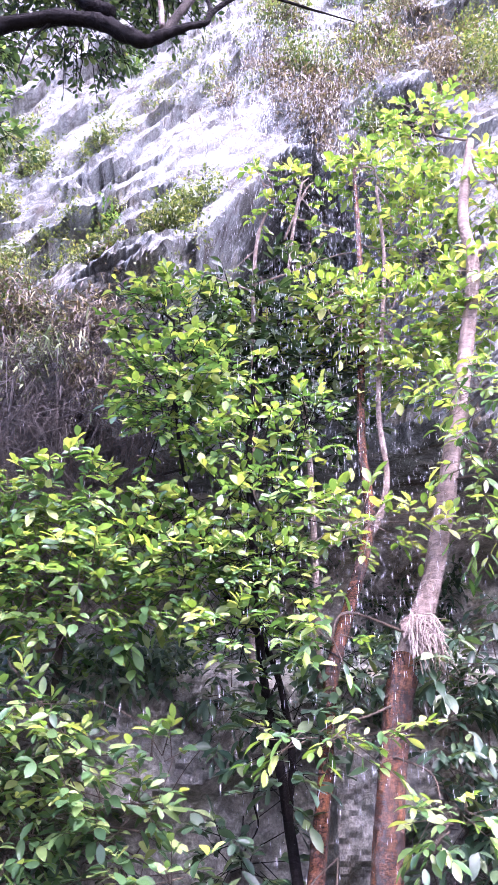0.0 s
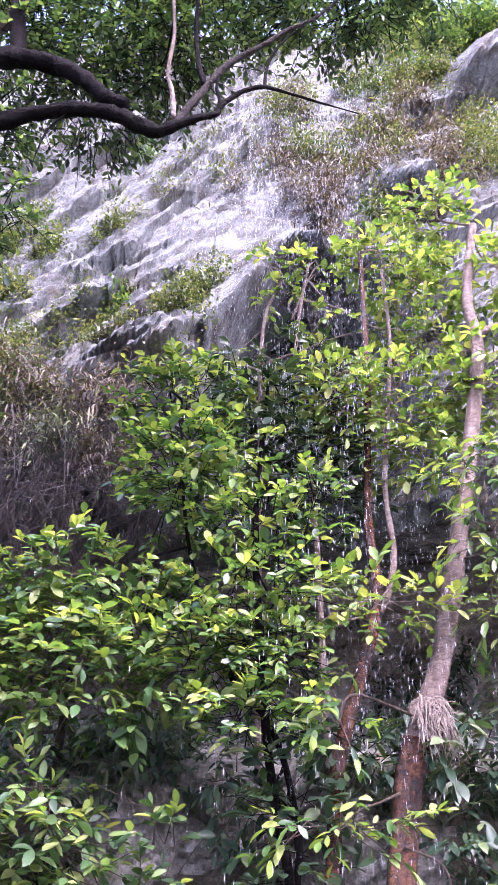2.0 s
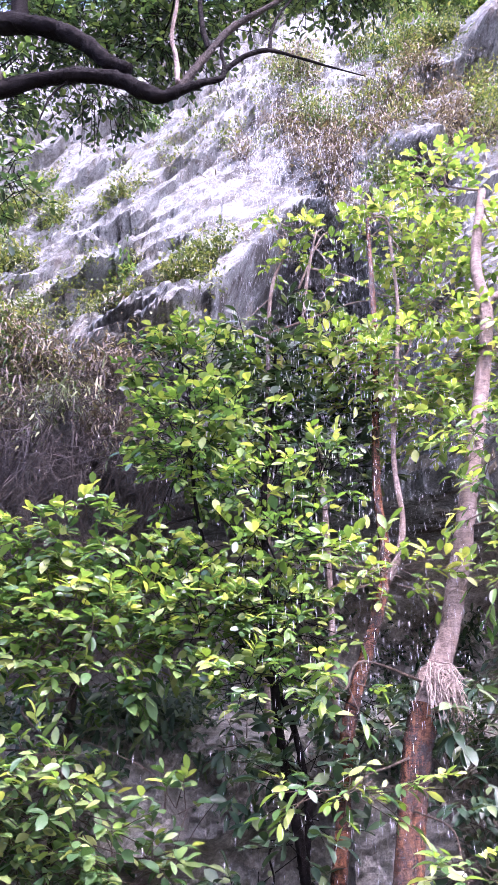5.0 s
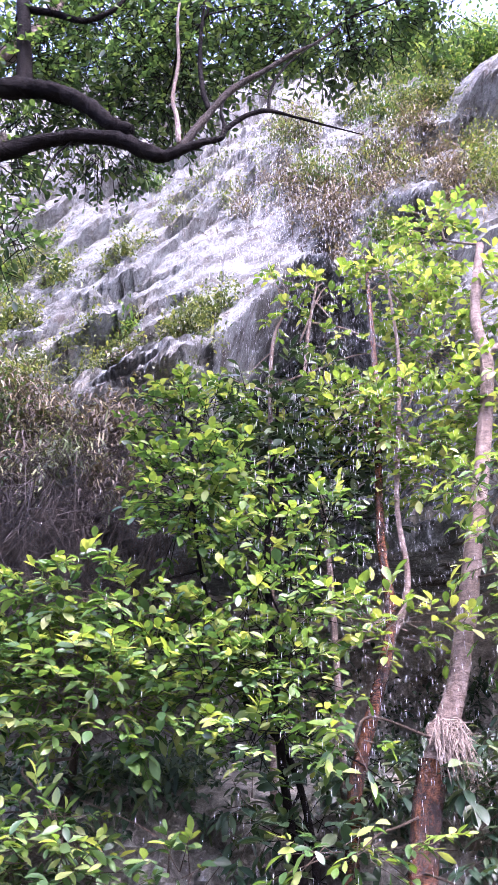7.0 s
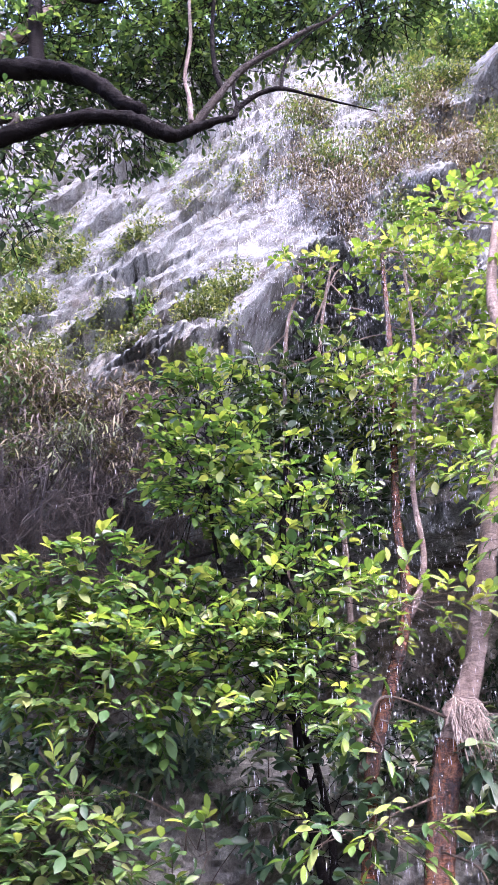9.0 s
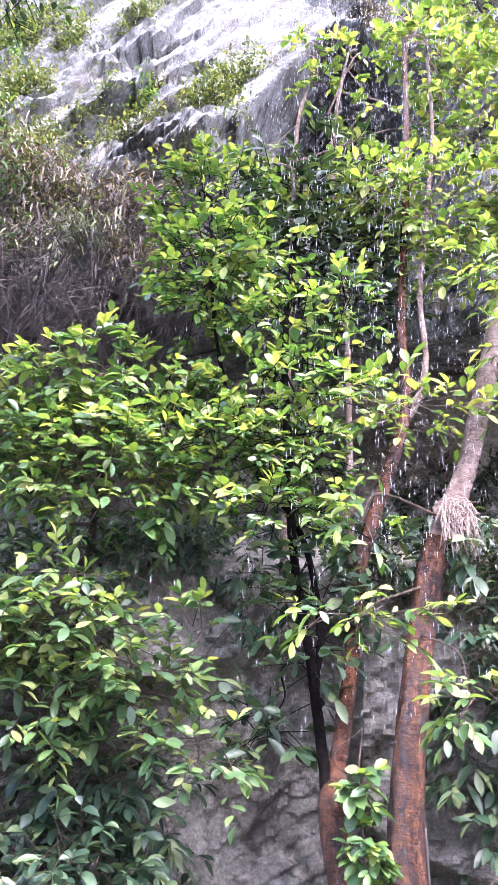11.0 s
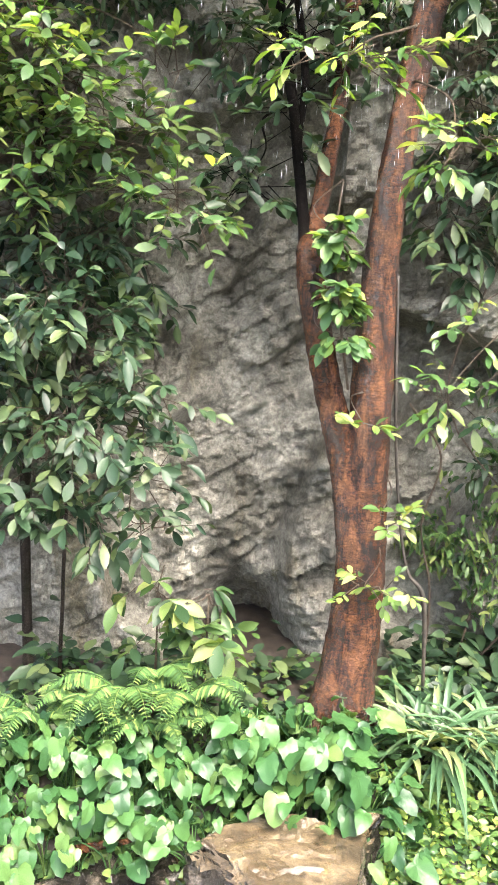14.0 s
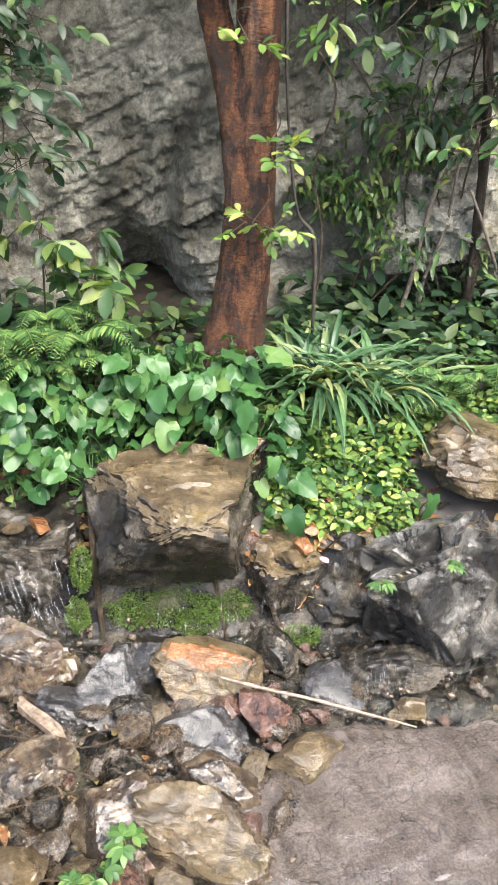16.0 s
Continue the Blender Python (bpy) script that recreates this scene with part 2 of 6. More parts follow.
M_MOSSY = leaf_material("moss_shoot", [(0.03, 0.062, 0.011), (0.06, 0.115, 0.017), (0.1, 0.175, 0.026), (0.16, 0.24, 0.045)], 0.7, 0.3, 0.3)
M_DRY = leaf_material("dry_plant_leaf", [(0.035, 0.027, 0.023), (0.075, 0.058, 0.046), (0.125, 0.102, 0.074), (0.19, 0.168, 0.095)], 0.7, 0.2)
M_SCRUB = leaf_material("cliff_scrub_leaf", [(0.026, 0.046, 0.018), (0.06, 0.09, 0.027), (0.105, 0.14, 0.038), (0.18, 0.19, 0.06)], 0.5, 0.3)
M_LITTER = leaf_material("fallen_leaf", [(0.12, 0.05, 0.025), (0.22, 0.10, 0.04), (0.3, 0.17, 0.07), (0.35, 0.3, 0.1)], 0.35, 0.15)
M_STICK = plain_material("peeled_wood", (0.09, 0.066, 0.048), (0.24, 0.19, 0.145), 30, 0.5)
M_LOG = plain_material("old_wood", (0.05, 0.036, 0.025), (0.2, 0.155, 0.115), 30, 0.45)
M_WIRE = plain_material("dark_vine", (0.012, 0.010, 0.008), (0.05, 0.04, 0.03), 30, 0.6)
M_VINE = plain_material("aerial_root", (0.05, 0.04, 0.03), (0.15, 0.12, 0.092), 30, 0.7)
M_WRAP = plain_material("pink_wrapper", (0.65, 0.12, 0.2), (0.75, 0.62, 0.62), 60, 0.35)


def water_material():
    m, n, l, p = material("clear_water")
    p.inputs["Base Color"].default_value = (0.9, 0.93, 0.92, 1)
    p.inputs["Roughness"].default_value = 0.04
    p.inputs["IOR"].default_value = 1.33
    p.inputs["Transmission Weight"].default_value = 1.0
    f = noise_tex(n, l, 9, 5, 0.6, (1, 1.8, 1), 0.8)
    l.new(bump(n, l, f, 0.5, 0.03), p.inputs["Normal"])
    return m


def foam_material(name, alpha):
    m, n, l, p = material(name)
    p.inputs["Base Color"].default_value = (0.85, 0.87, 0.9, 1)
    p.inputs["Roughness"].default_value = 0.25
    p.inputs["Alpha"].default_value = alpha
    return m


M_WATER = water_material()
M_DROP = foam_material("water_drop", 0.65)
M_FILM = foam_material("water_thread", 0.22)


# ---- mesh helpers ----
def mesh_of(name, verts, faces, smooth=True):
    me = bpy.data.meshes.new(name)
    me.from_pydata(np.asarray(verts, float).tolist(), [], faces if isinstance(faces, list) else faces.tolist())
    if smooth:
        me.polygons.foreach_set("use_smooth", [True] * len(me.polygons))
    me.update()
    return me


def part(name, me, mat, parent=None, label=""):
    ob = new(name, me)
    if mat and not me.materials:
        me.materials.append(mat)
    if parent:
        ob.parent = parent
    return tagged(ob, label)


def thing(name, label, category, at=(0, 0, 0), group="", kind=""):
    ob = new(name)
    ob.location = at
    ob.empty_display_size = 0.1
    return tagged(ob, label, category, group, kind)


def unit(v):
    v = np.asarray(v, float)
    return v / np.maximum(np.linalg.norm(v, axis=-1, keepdims=True), 1e-9)


def spline(pts, steps=6):
    """A smooth line through points."""
    p = np.asarray(pts, float)
    p = np.vstack([2 * p[0] - p[1], p, 2 * p[-1] - p[-2]])
    out = []
    for i in range(1, len(p) - 2):
        for k in range(steps):
            t = k / steps
            a, b, c, d = p[i - 1 : i + 3]
            out.append(0.5 * (2 * b + (c - a) * t + (2 * a - 5 * b + 4 * c - d) * t * t + (3 * b - a - 3 * c + d) * t ** 3))
    return np.vstack([out, p[-2]])


def tube_geo(line, radii, sides=7, rough=0.0, seed=0):
    line = np.asarray(line, float)
    n = len(line)
    radii = np.interp(np.linspace(0, 1, n), np.linspace(0, 1, len(radii)), radii)
    tang = unit(np.gradient(line, axis=0))
    ref = np.array([1.0, 0.13, 0.07]) if abs(tang[:, 0]).mean() < 0.8 else np.array([0.1, 0.2, 1.0])
    a = unit(np.cross(tang, ref))
    b = np.cross(tang, a)
    ang = np.linspace(0, 2 * math.pi, sides, endpoint=False)
    ring = a[:, None, :] * np.cos(ang)[None, :, None] + b[:, None, :] * np.sin(ang)[None, :, None]
    r = np.repeat(radii[:, None], sides, 1)
    if rough:
        rs = np.random.RandomState(seed)
        w = rs.normal(0, 1, (n, sides))
        w = (w + np.roll(w, 1, 0) + np.roll(w, -1, 0) + np.roll(w, 1, 1)) / 2
        r = r * (1 + rough * w)
    v = (line[:, None, :] + ring * r[:, :, None]).reshape(-1, 3)
    f = [[i * sides + j, i * sides + (j + 1) % sides, (i + 1) * sides + (j + 1) % sides, (i + 1) * sides + j] for i in range(n - 1) for j in range(sides)]
    f += [list(range(sides))[::-1], [(n - 1) * sides + j for j in range(sides)]]
    return v, f


def joined(geos):
    vs, fs, o = [], [], 0
    for v, f in geos:
        vs.append(v)
        fs += [[i + o for i in q] for q in f]
        o += len(v)
    return np.vstack(vs), fs


STATIONS = np.array([0.0, 0.22, 0.5, 0.78, 1.0])
LEAF_FACES = [[0, 1, 2], [0, 2, 3], [1, 4, 5, 2], [2, 5, 6, 3], [4, 7, 8, 5], [5, 8, 9, 6], [7, 10, 8], [8, 10, 9]]


def leaf_geo(P, D, N, L, W, droop=0.25, fold=0.18, shape=(0.75, 1.0, 0.62)):
    """Folded, drooping leaves as arrays: base points, directions, normals, lengths, widths."""
    P, D, N = np.asarray(P, float), unit(D), np.asarray(N, float)
    k = len(P)
    L, W = np.broadcast_to(L, k)[:, None], np.broadcast_to(W, k)[:, None]
    side = unit(np.cross(D, N))
    up = np.cross(side, D)
    droop = np.broadcast_to(droop, k)[:, None]
    fold = np.broadcast_to(fold, k)[:, None]

    def mid(u):
        return P + D * L * u - np.array([0, 0, 1.0]) * droop * L * u * u
    out = [mid(0.0)]
    for u, w in zip(STATIONS[1:4], shape):
        c, h = mid(u), W * 0.5 * w
        lift = up * h * fold * 2
        out += [c - side * h + lift, c, c + side * h + lift]
    out.append(mid(1.0))
    v = np.stack(out, 1).reshape(-1, 3)
    base = (np.arange(k) * 11)
    faces = [[i + b for i in q] for b in base.tolist() for q in LEAF_FACES]
    return v, faces


def crown(tree, blobs, mat, seed, leaf=(0.14, 0.065), per=1.0, singles=150, toward=(0, -0.35, 0.05), twig=0.24, roots=None, limb=0.012, limb_mat=None, name="leaf", sag=0.0, droop=(0.0, 0.3), shape=(0.62, 1.0, 0.8), young=None, fresh=0.3):
    """Leafy twigs in clumps (x, y, z, half width, half height); limbs run to each clump from the nearest root point.
    young: leaf colour that paints light from above on upper twigs; fresh: height where it starts.
    """
    rs = np.random.RandomState(seed)
    P, D, N, L, W, Y, stems = [], [], [], [], [], [], []
    for bx, by, bz, rw, rh in blobs:
        count = max(4, int(per * 1500 * rw * rh))
        c = np.array([bx, by, bz])
        if roots is not None:
            r0 = roots[np.argmin(np.linalg.norm(roots - c + np.array([0, 0, -0.3]), axis=1))]
            m = (r0 + c) / 2 + rs.normal(0, 0.05, 3) + np.array([0, 0, 0.06])
            stems.append(tube_geo(spline([r0, m + rs.normal(0, 0.05, 3), (m + c) / 2 + rs.normal(0, 0.05, 3), c]), [limb, limb * 0.7, limb * 0.35], 6))
        for _ in range(count):
            o = unit(rs.normal(0, 1, 3)) * rs.uniform(0.15, 1.0) ** 0.5
            s = c + o * np.array([rw, 0.5 * (rw + rh), rh])
            d = unit(o * np.array([1, 1, 0.45]) + np.array(toward) * 0.8 + rs.normal(0, 0.35, 3))
            ln = twig * rs.uniform(0.5, 1.1)
            k = rs.randint(4, 8)
            u = np.linspace(0.45, 1.0, k)
            pts = s + d * ln * u[:, None] - np.array([0, 0, 0.15]) * ln * (u ** 2)[:, None]
            stems.append(tube_geo(np.array([s - d * ln * 0.25, s + d * ln * 0.5 - np.array([0, 0, 0.08 * ln]), pts[-1]]), [0.0035, 0.0022, 0.001], 4))
            sd = unit(np.cross(d, [0, 0, 1.0]) + 1e-3)
            sg = np.where(np.arange(k) % 2 == 0, 1.0, -1.0)[:, None]
            sg[-1] *= 0.15
            ld = d * 0.6 + sd * sg * 0.8 + np.array([0, 0, sag]) + rs.normal(0, 0.28, (k, 3))
            ln_ = leaf[0] * rs.uniform(0.6, 1.25, k)
            P.append(pts)
            Y.append(np.full(k, o[2] + rs.normal(0, 0.25) > fresh) & (np.arange(k) > 1))
            D.append(ld)
            N.append(np.array([0, -0.3, 1.0]) + rs.normal(0, 0.38, (k, 3)))
            L.append(ln_)
            W.append(ln_ * leaf[1] / leaf[0] * rs.uniform(0.85, 1.15, k))
    P, D, N, L, W = np.vstack(P), np.vstack(D), np.vstack(N), np.concatenate(L), np.concatenate(W)
    dr = rs.uniform(*droop, len(P))
    near = np.argsort(P[:, 1])[:singles]
    Y = np.concatenate(Y) if young else np.zeros(len(P), bool)
    rest = np.setdiff1d(np.arange(len(P)), near)
    tips, rest = rest[Y[rest]], rest[~Y[rest]]
    # upper leaves take the brighter, top-lit colour
    if young:
        v, f = leaf_geo(P[tips], D[tips] + np.array([0, 0, 0.25]), N[tips], 0.9 * L[tips], 0.95 * W[tips], 0.6 * dr[tips], rs.uniform(0.05, 0.3, len(tips)), shape)
        tagged(part("young_leaves", mesh_of("young_leaves", v, f), young, tree, "yellow-green upper leaves with top light in their colour"), kind="stuff")
    v, f = leaf_geo(P[rest], D[rest], N[rest], L[rest], W[rest], dr[rest], rs.uniform(0.05, 0.3, len(rest)), shape)
    tagged(part("crown", mesh_of("crown", v, f), mat, tree), kind="stuff")
    v, f = joined(stems)
    tagged(part("twigwork", mesh_of("twigwork", v, f), limb_mat or M_TWIG, tree), kind="stuff")
    shapes = []
    for i in range(12):
        v, f = leaf_geo([(0, 0, 0)], [(0, 1, 0)], [(0, 0, 1)], 1.0, 0.46, droop[0] + 0.05 * (i % 6), 0.06 + 0.04 * (i % 6), shape)
        me = mesh_of(name, v, f)
        me.materials.append(young if young and i > 5 else mat)
        shapes.append(me)
    for i in near:
        d, n = unit(D[i]), N[i]
        s = unit(np.cross(d, n))
        u = np.cross(s, d)
        ob = new(name, shapes[rs.randint(6) + 6 * int(Y[i])])
        ob.parent = tree
        m = Matrix((( s[0], d[0], u[0], P[i][0]), (s[1], d[1], u[1], P[i][1]), (s[2], d[2], u[2], P[i][2]), (0, 0, 0, 1)))
        ob.matrix_local = m @ Matrix.Diagonal((L[i], L[i], L[i], 1))


def crack(p, width, depth):
    """Narrow fissures."""
    return depth * max(0.0, 1 - abs(noise.noise(p)) / width)


def rock_mesh(name, size, seed, level=4, cuts=9, rough=0.05, flat_top=None, freq=1.6, faces=(), lump=0.5):
    """An angular stone: a ball cut by planes and roughened."""
    rs = random.Random(seed)
    bm = bmesh.new()
    bmesh.ops.create_icosphere(bm, subdivisions=level, radius=1.3 if faces else 1.0)
    planes = [(Vector(n).normalized(), d) for n, d in faces]
    for _ in range(cuts):
        n = Vector((rs.gauss(0, 1), rs.gauss(0, 1), rs.gauss(0, 0.8))).normalized()
        planes.append((n, rs.uniform(0.45, 0.75)))
    if flat_top is not None:
        planes += [(Vector(flat_top).normalized(), 0.55), (Vector((0, 0, -1)), 0.6)]
    off = Vector((seed * 3.7, seed * 1.3, seed * 0.7))
    for v in bm.verts:
        c = v.co
        for n, d in planes:
            k = c.dot(n) - d
            if k > 0:
                c = c - n * k
        wob = c + 0.12 * noise.noise_vector(c * freq * 2.2 + off)
        k = noise.fractal(c * freq + off, 0.8, 2.1, 5) * rough * lump + noise.noise(c * freq * 7 + off) * rough * 0.3
        for fine_, amp in ((1.5, 1.5), (3.4, 0.8), (8.0, 0.35)):
            at = wob * freq * fine_ + off
            seat = noise.voronoi(at)[1][0]
            tilt = Vector((noise.cell(seat * 7.3), noise.cell(seat * 5.1 + off), noise.cell(seat * 3.7))) - Vector((0.5, 0.5, 0.5))
            k += rough * lump * amp * (0.8 * (noise.cell(seat * 9.7) - 0.5) + 1.3 * tilt.dot(at - seat))
        k -= crack(c * freq * 1.7 + off, 0.04, 0.02 * lump)
        c = c * (1 + k)
        v.co = Vector((c.x * size[0], c.y * size[1], c.z * size[2]))
    for f in bm.faces:
        f.smooth = True
    me = bpy.data.meshes.new(name)
    bm.to_mesh(me)
    bm.free()
    me.set_sharp_from_angle(angle=radians(18))
    return me


def fbm(x, y, z, octaves=5):
    return noise.fractal(Vector((x, y, z)), 0.9, 2.0, octaves)


# ---- cliff and ground ----
def smooth(a, b, x):
    t = min(1.0, max(0.0, (x - a) / (b - a)))
    return t * t * (3 - 2 * t)


def plates(u, v, seed, shift, lean, joint=0.09):
    """Broken plates of rock, each with its own seat and tilt."""
    far, seats = noise.voronoi(Vector((u, v, seed)))
    level = []
    for seat in seats[:2]:
        level.append(shift * (noise.cell(seat * 7.13) - 0.5) + lean * (v - seat.y) + 0.8 * lean * (noise.cell(seat * 3.71 + Vector((9, 4, 2))) - 0.5) * (u - seat.x))
    w = 0.5 + 0.5 * smooth(0.0, joint, far[1] - far[0])
    return w * level[0] + (1 - w) * level[1]


DIP_C, DIP_S, FAN_C, FAN_S = math.cos(radians(32.6)), math.sin(radians(32.6)), math.cos(radians(35)), math.sin(radians(35))


def strata(x, z):
    """Across and along the fan of dipping rock beds of the upper face."""
    h = z - 3.76
    y = 4.722 + 0.45 * h
    d = DIP_C * y + DIP_S * h
    u, v = x / d, (DIP_C * h - DIP_S * y) / d
    return 10 * (v * FAN_C - u * FAN_S), 10 * (u * FAN_C + v * FAN_S)


def on_face(q, r):
    """The x and z of a place among the beds."""
    u, v = (r * FAN_C - q * FAN_S) / 10, (q * FAN_C + r * FAN_S) / 10
    h = 4.722 * (DIP_S + v * DIP_C) / (DIP_C - 0.45 * DIP_S - v * (0.45 * DIP_C + DIP_S))
    return u * (DIP_C * (4.722 + 0.45 * h) + DIP_S * h), h + 3.76


# overhanging seams between the beds: place across, slant, from, to, depth, length of the hollow below
SEAMS = [(2.84, -0.07, -3.0, 2.2, 0.16, 0.2), (3.12, -0.12, -2.6, 0.75, 0.75, 0.3), (3.36, -0.1, -2.0, 0.6, 0.25, 0.12), (2.26, -0.12, -1.1, 1.7, 0.2, 0.16), (2.56, -0.16, 0.3, 2.0, 0.16, 0.12),
         (1.56, -0.2, -2.4, 0.15, 0.3, 0.18), (1.92, -0.27, -2.4, 0.3, 0.12, 0.1), (0.98, -0.36, -2.3, -0.3, 0.12, 0.1), (0.62, -0.4, -2.6, -0.6, 0.3, 0.2), (2.26, -0.26, 2.7, 5.2, 1.0, 0.3), (1.95, -0.2, 2.3, 3.2, 0.35, 0.2),
         (2.72, 0.05, 1.6, 3.4, 0.3, 0.14), (2.93, -0.05, 1.4, 3.6, 0.25, 0.12), (3.1, -0.02, 0.8, 3.0, 0.25, 0.12), (2.05, -0.15, 0.6, 1.6, 0.14, 0.1), (2.42, -0.1, -0.3, 0.9, 0.14, 0.1), (2.68, -0.1, -1.6, 0.2, 0.14, 0.1)]
TENT_X, TENT_Z = (-0.44, -0.36, -0.29, -0.09, 0.08, 0.3, 0.5, 0.74, 1.1, 1.5), (8.4, 8.72, 8.98, 9.55, 9.96, 10.42, 10.55, 10.38, 9.9, 9.2)


def blocks(q, r, thick, wide, seed, shift, lean):
    """Beds broken by cross joints, each block with its own seat; the lower edge of a block stands proud."""
    k = math.floor(q / thick)
    f = q / thick - k
    level = []
    for j in (k, k - 1):
        m = math.floor(r / wide + 5 * noise.cell(Vector((j * 1.37, seed, 0.5))) + 0.25 * f)
        level.append(shift * (noise.cell(Vector((j * 1.37, m * 2.11, seed))) - 0.5) + lean * ((f if j == k else 1.0) - 0.5))
    w = smooth(0.0, 0.1, f)
    return w * level[0] + (1 - w) * level[1]


def cliff_y(x, z):
    """How far back the rock face stands at x and height z."""
    n1 = fbm(x * 0.45, z * 0.4, 3.1)
    n2 = fbm(x * 1.7, z * 1.5, 8.2)
    if z < 6.6:
        wall = 5.62 + 0.16 * n1
        hollow = smooth(4.6, 5.5, z) * (1 - smooth(6.1, 6.7, z)) * (2.3 + 0.3 * n1)
        cave = 0.7 * math.exp(-((x - 0.05) / 0.3) ** 2 - ((z - 0.9) / 0.38) ** 2)
        flake = -0.2 * smooth(0.0, 0.12, x - 0.12 - 0.12 * z + 0.25 * n1) * (1 - smooth(0.5, 1.1, x)) * (1 - smooth(2.2, 3.0, z))
        u, v = x + 0.55 * z + 0.04 * n2, z - 0.7 * x + 0.04 * n2
        crag = smooth(-0.1, 0.5, fbm(x * 0.8, z * 0.7, 6.6)) + 0.9 * math.exp(-((x - 0.25) / 0.4) ** 2 - ((z - 1.3) / 0.5) ** 2)
        rough_ = 0.06 * n2 + plates(u * 0.7, v * 0.5, 1.5, 0.2, 0.1, 0.04) + (0.3 + 0.9 * crag) * (blocks(v + 0.08 * n2, u, 0.3, 0.5, 4.5, 0.05, 0.07) + blocks(v + 0.15 * u, u, 0.11, 0.3, 7.5, 0.03, 0.035))
        rough_ += 0.03 * fbm(x * 5, z * 4.5, 1.7) + 0.02 * fbm(u * 14, v * 22, 3.7) - 0.03 * noise.ridged_multi_fractal(Vector((u * 2.2, v * 3.4, 4.0)), 0.8, 2.2, 6, 1.0, 2.0)
        y = wall + hollow + cave + flake + rough_
        y += smooth(6.1, 6.6, z) * 0.35
        return y
    y = 6.0 + 0.45 * (z - 6.6) + 0.08 * n1
    q, r = strata(x, z)
    wq = q + 0.06 * fbm(r * 0.8, q * 0.5, 5.3) + 0.015 * fbm(r * 5, q * 5, 2.2)
    for at, slant, r0, r1, depth, reach in SEAMS:
        e = at + slant * r - wq
        if -0.03 < e < 4 * reach and r0 < r < r1:
            gate = smooth(r0, r0 + 0.25, r) * (1 - smooth(r1 - 0.25, r1, r)) * min(1.3, max(0.1, 0.8 + 1.3 * noise.noise(Vector((r * 1.6, at * 9, 0.5)))))
            y += 0.55 * depth * gate * smooth(-0.008, 0.012, e) * math.exp(-max(0.0, e) / (0.6 * reach)) + 0.12 * gate * max(0.0, 1 - abs(e - 0.02) / 0.03)
    calm = math.exp(-((x + 0.35) / 0.8) ** 4 - ((z - 10.5 - 0.75 * x) / 0.75) ** 4)
    rugged = (1 - 0.75 * calm) * (0.5 + 0.9 * smooth(-0.2, 0.4, fbm(r * 0.7, q * 0.9, 9.1)))
    r2, q2 = r + 0.03 * n2, wq + 0.2 * r
    y += rugged * (blocks(wq + 0.1 * fbm(r * 0.5, q, 7.7), r2 + 0.7 * q, 0.34, 1.5, 2.5, 0.13, 0.2) + blocks(wq + 0.05 * fbm(r * 1.3, q * 2, 3.3), r2 - 0.6 * q, 0.13, 0.8, 5.5, 0.04, 0.07) + plates(r2 * 3.5, q2 * 9, 6.5, 0.03, 0.02, 0.05))
    y += (0.4 + 0.6 * rugged) * (0.012 * fbm(x * 9, z * 9, 4.7) + 0.012 * fbm(r * 14, q * 26, 1.2))
    # a pale tent-shaped plate over a deep dark hollow
    if -0.46 < x < 1.5:
        edge = float(np.interp(x, TENT_X, TENT_Z)) + 0.06 * n2
        y += 1.5 * smooth(-0.02, 0.12, edge - z) * smooth(6.6, 7.4, z) * smooth(-0.46, -0.41, x) * (1 - smooth(1.1, 1.5, x))
        y -= 0.2 * smooth(-0.05, 0.1, z - edge) * math.exp(-max(0.0, z - edge) / 1.2)
        y += 0.35 * smooth(0.0, 0.12, (x - 0.23) * 1.25 - (11.1 - z)) * (1 - smooth(0.9, 1.5, x)) * smooth(9.9, 10.4, z) * (1 - smooth(11.0, 11.9, z))
    y -= 0.32 * math.exp(-((x + 1.15) / 0.55) ** 4 - ((z - 8.38 - 0.35 * (x + 1.15)) / 0.34) ** 4)
    if x > 1.2:
        y -= 0.4 * math.exp(-((x - 1.9) / 0.42) ** 4 - ((z - 12.2) / 0.34) ** 4)
        y += 0.5 * math.exp(-((x - 1.85) / 0.5) ** 4 - ((z - 11.45) / 0.4) ** 4)
        y -= 0.7 * math.exp(-((r - 4.1) / 0.55) ** 4) * smooth(0.0, 0.05, q + 0.26 * r - 2.26) * (1 - smooth(0.12, 0.36, q + 0.26 * r - 2.26))
    return y


def cliff_top(x):
    return 20.0 + 0.22 * (x - 1.5) + 0.5 * noise.noise(Vector((x * 0.9, 0, 0)))


def sheet(xs, rows, keep):
    w = len(xs)
    v = np.array(rows).reshape(-1, 3)
    f = [[i * w + j, i * w + j + 1, (i + 1) * w + j + 1, (i + 1) * w + j] for i in range(len(rows) - 1) for j in range(w - 1) if keep(rows, i, j)]
    return v, f


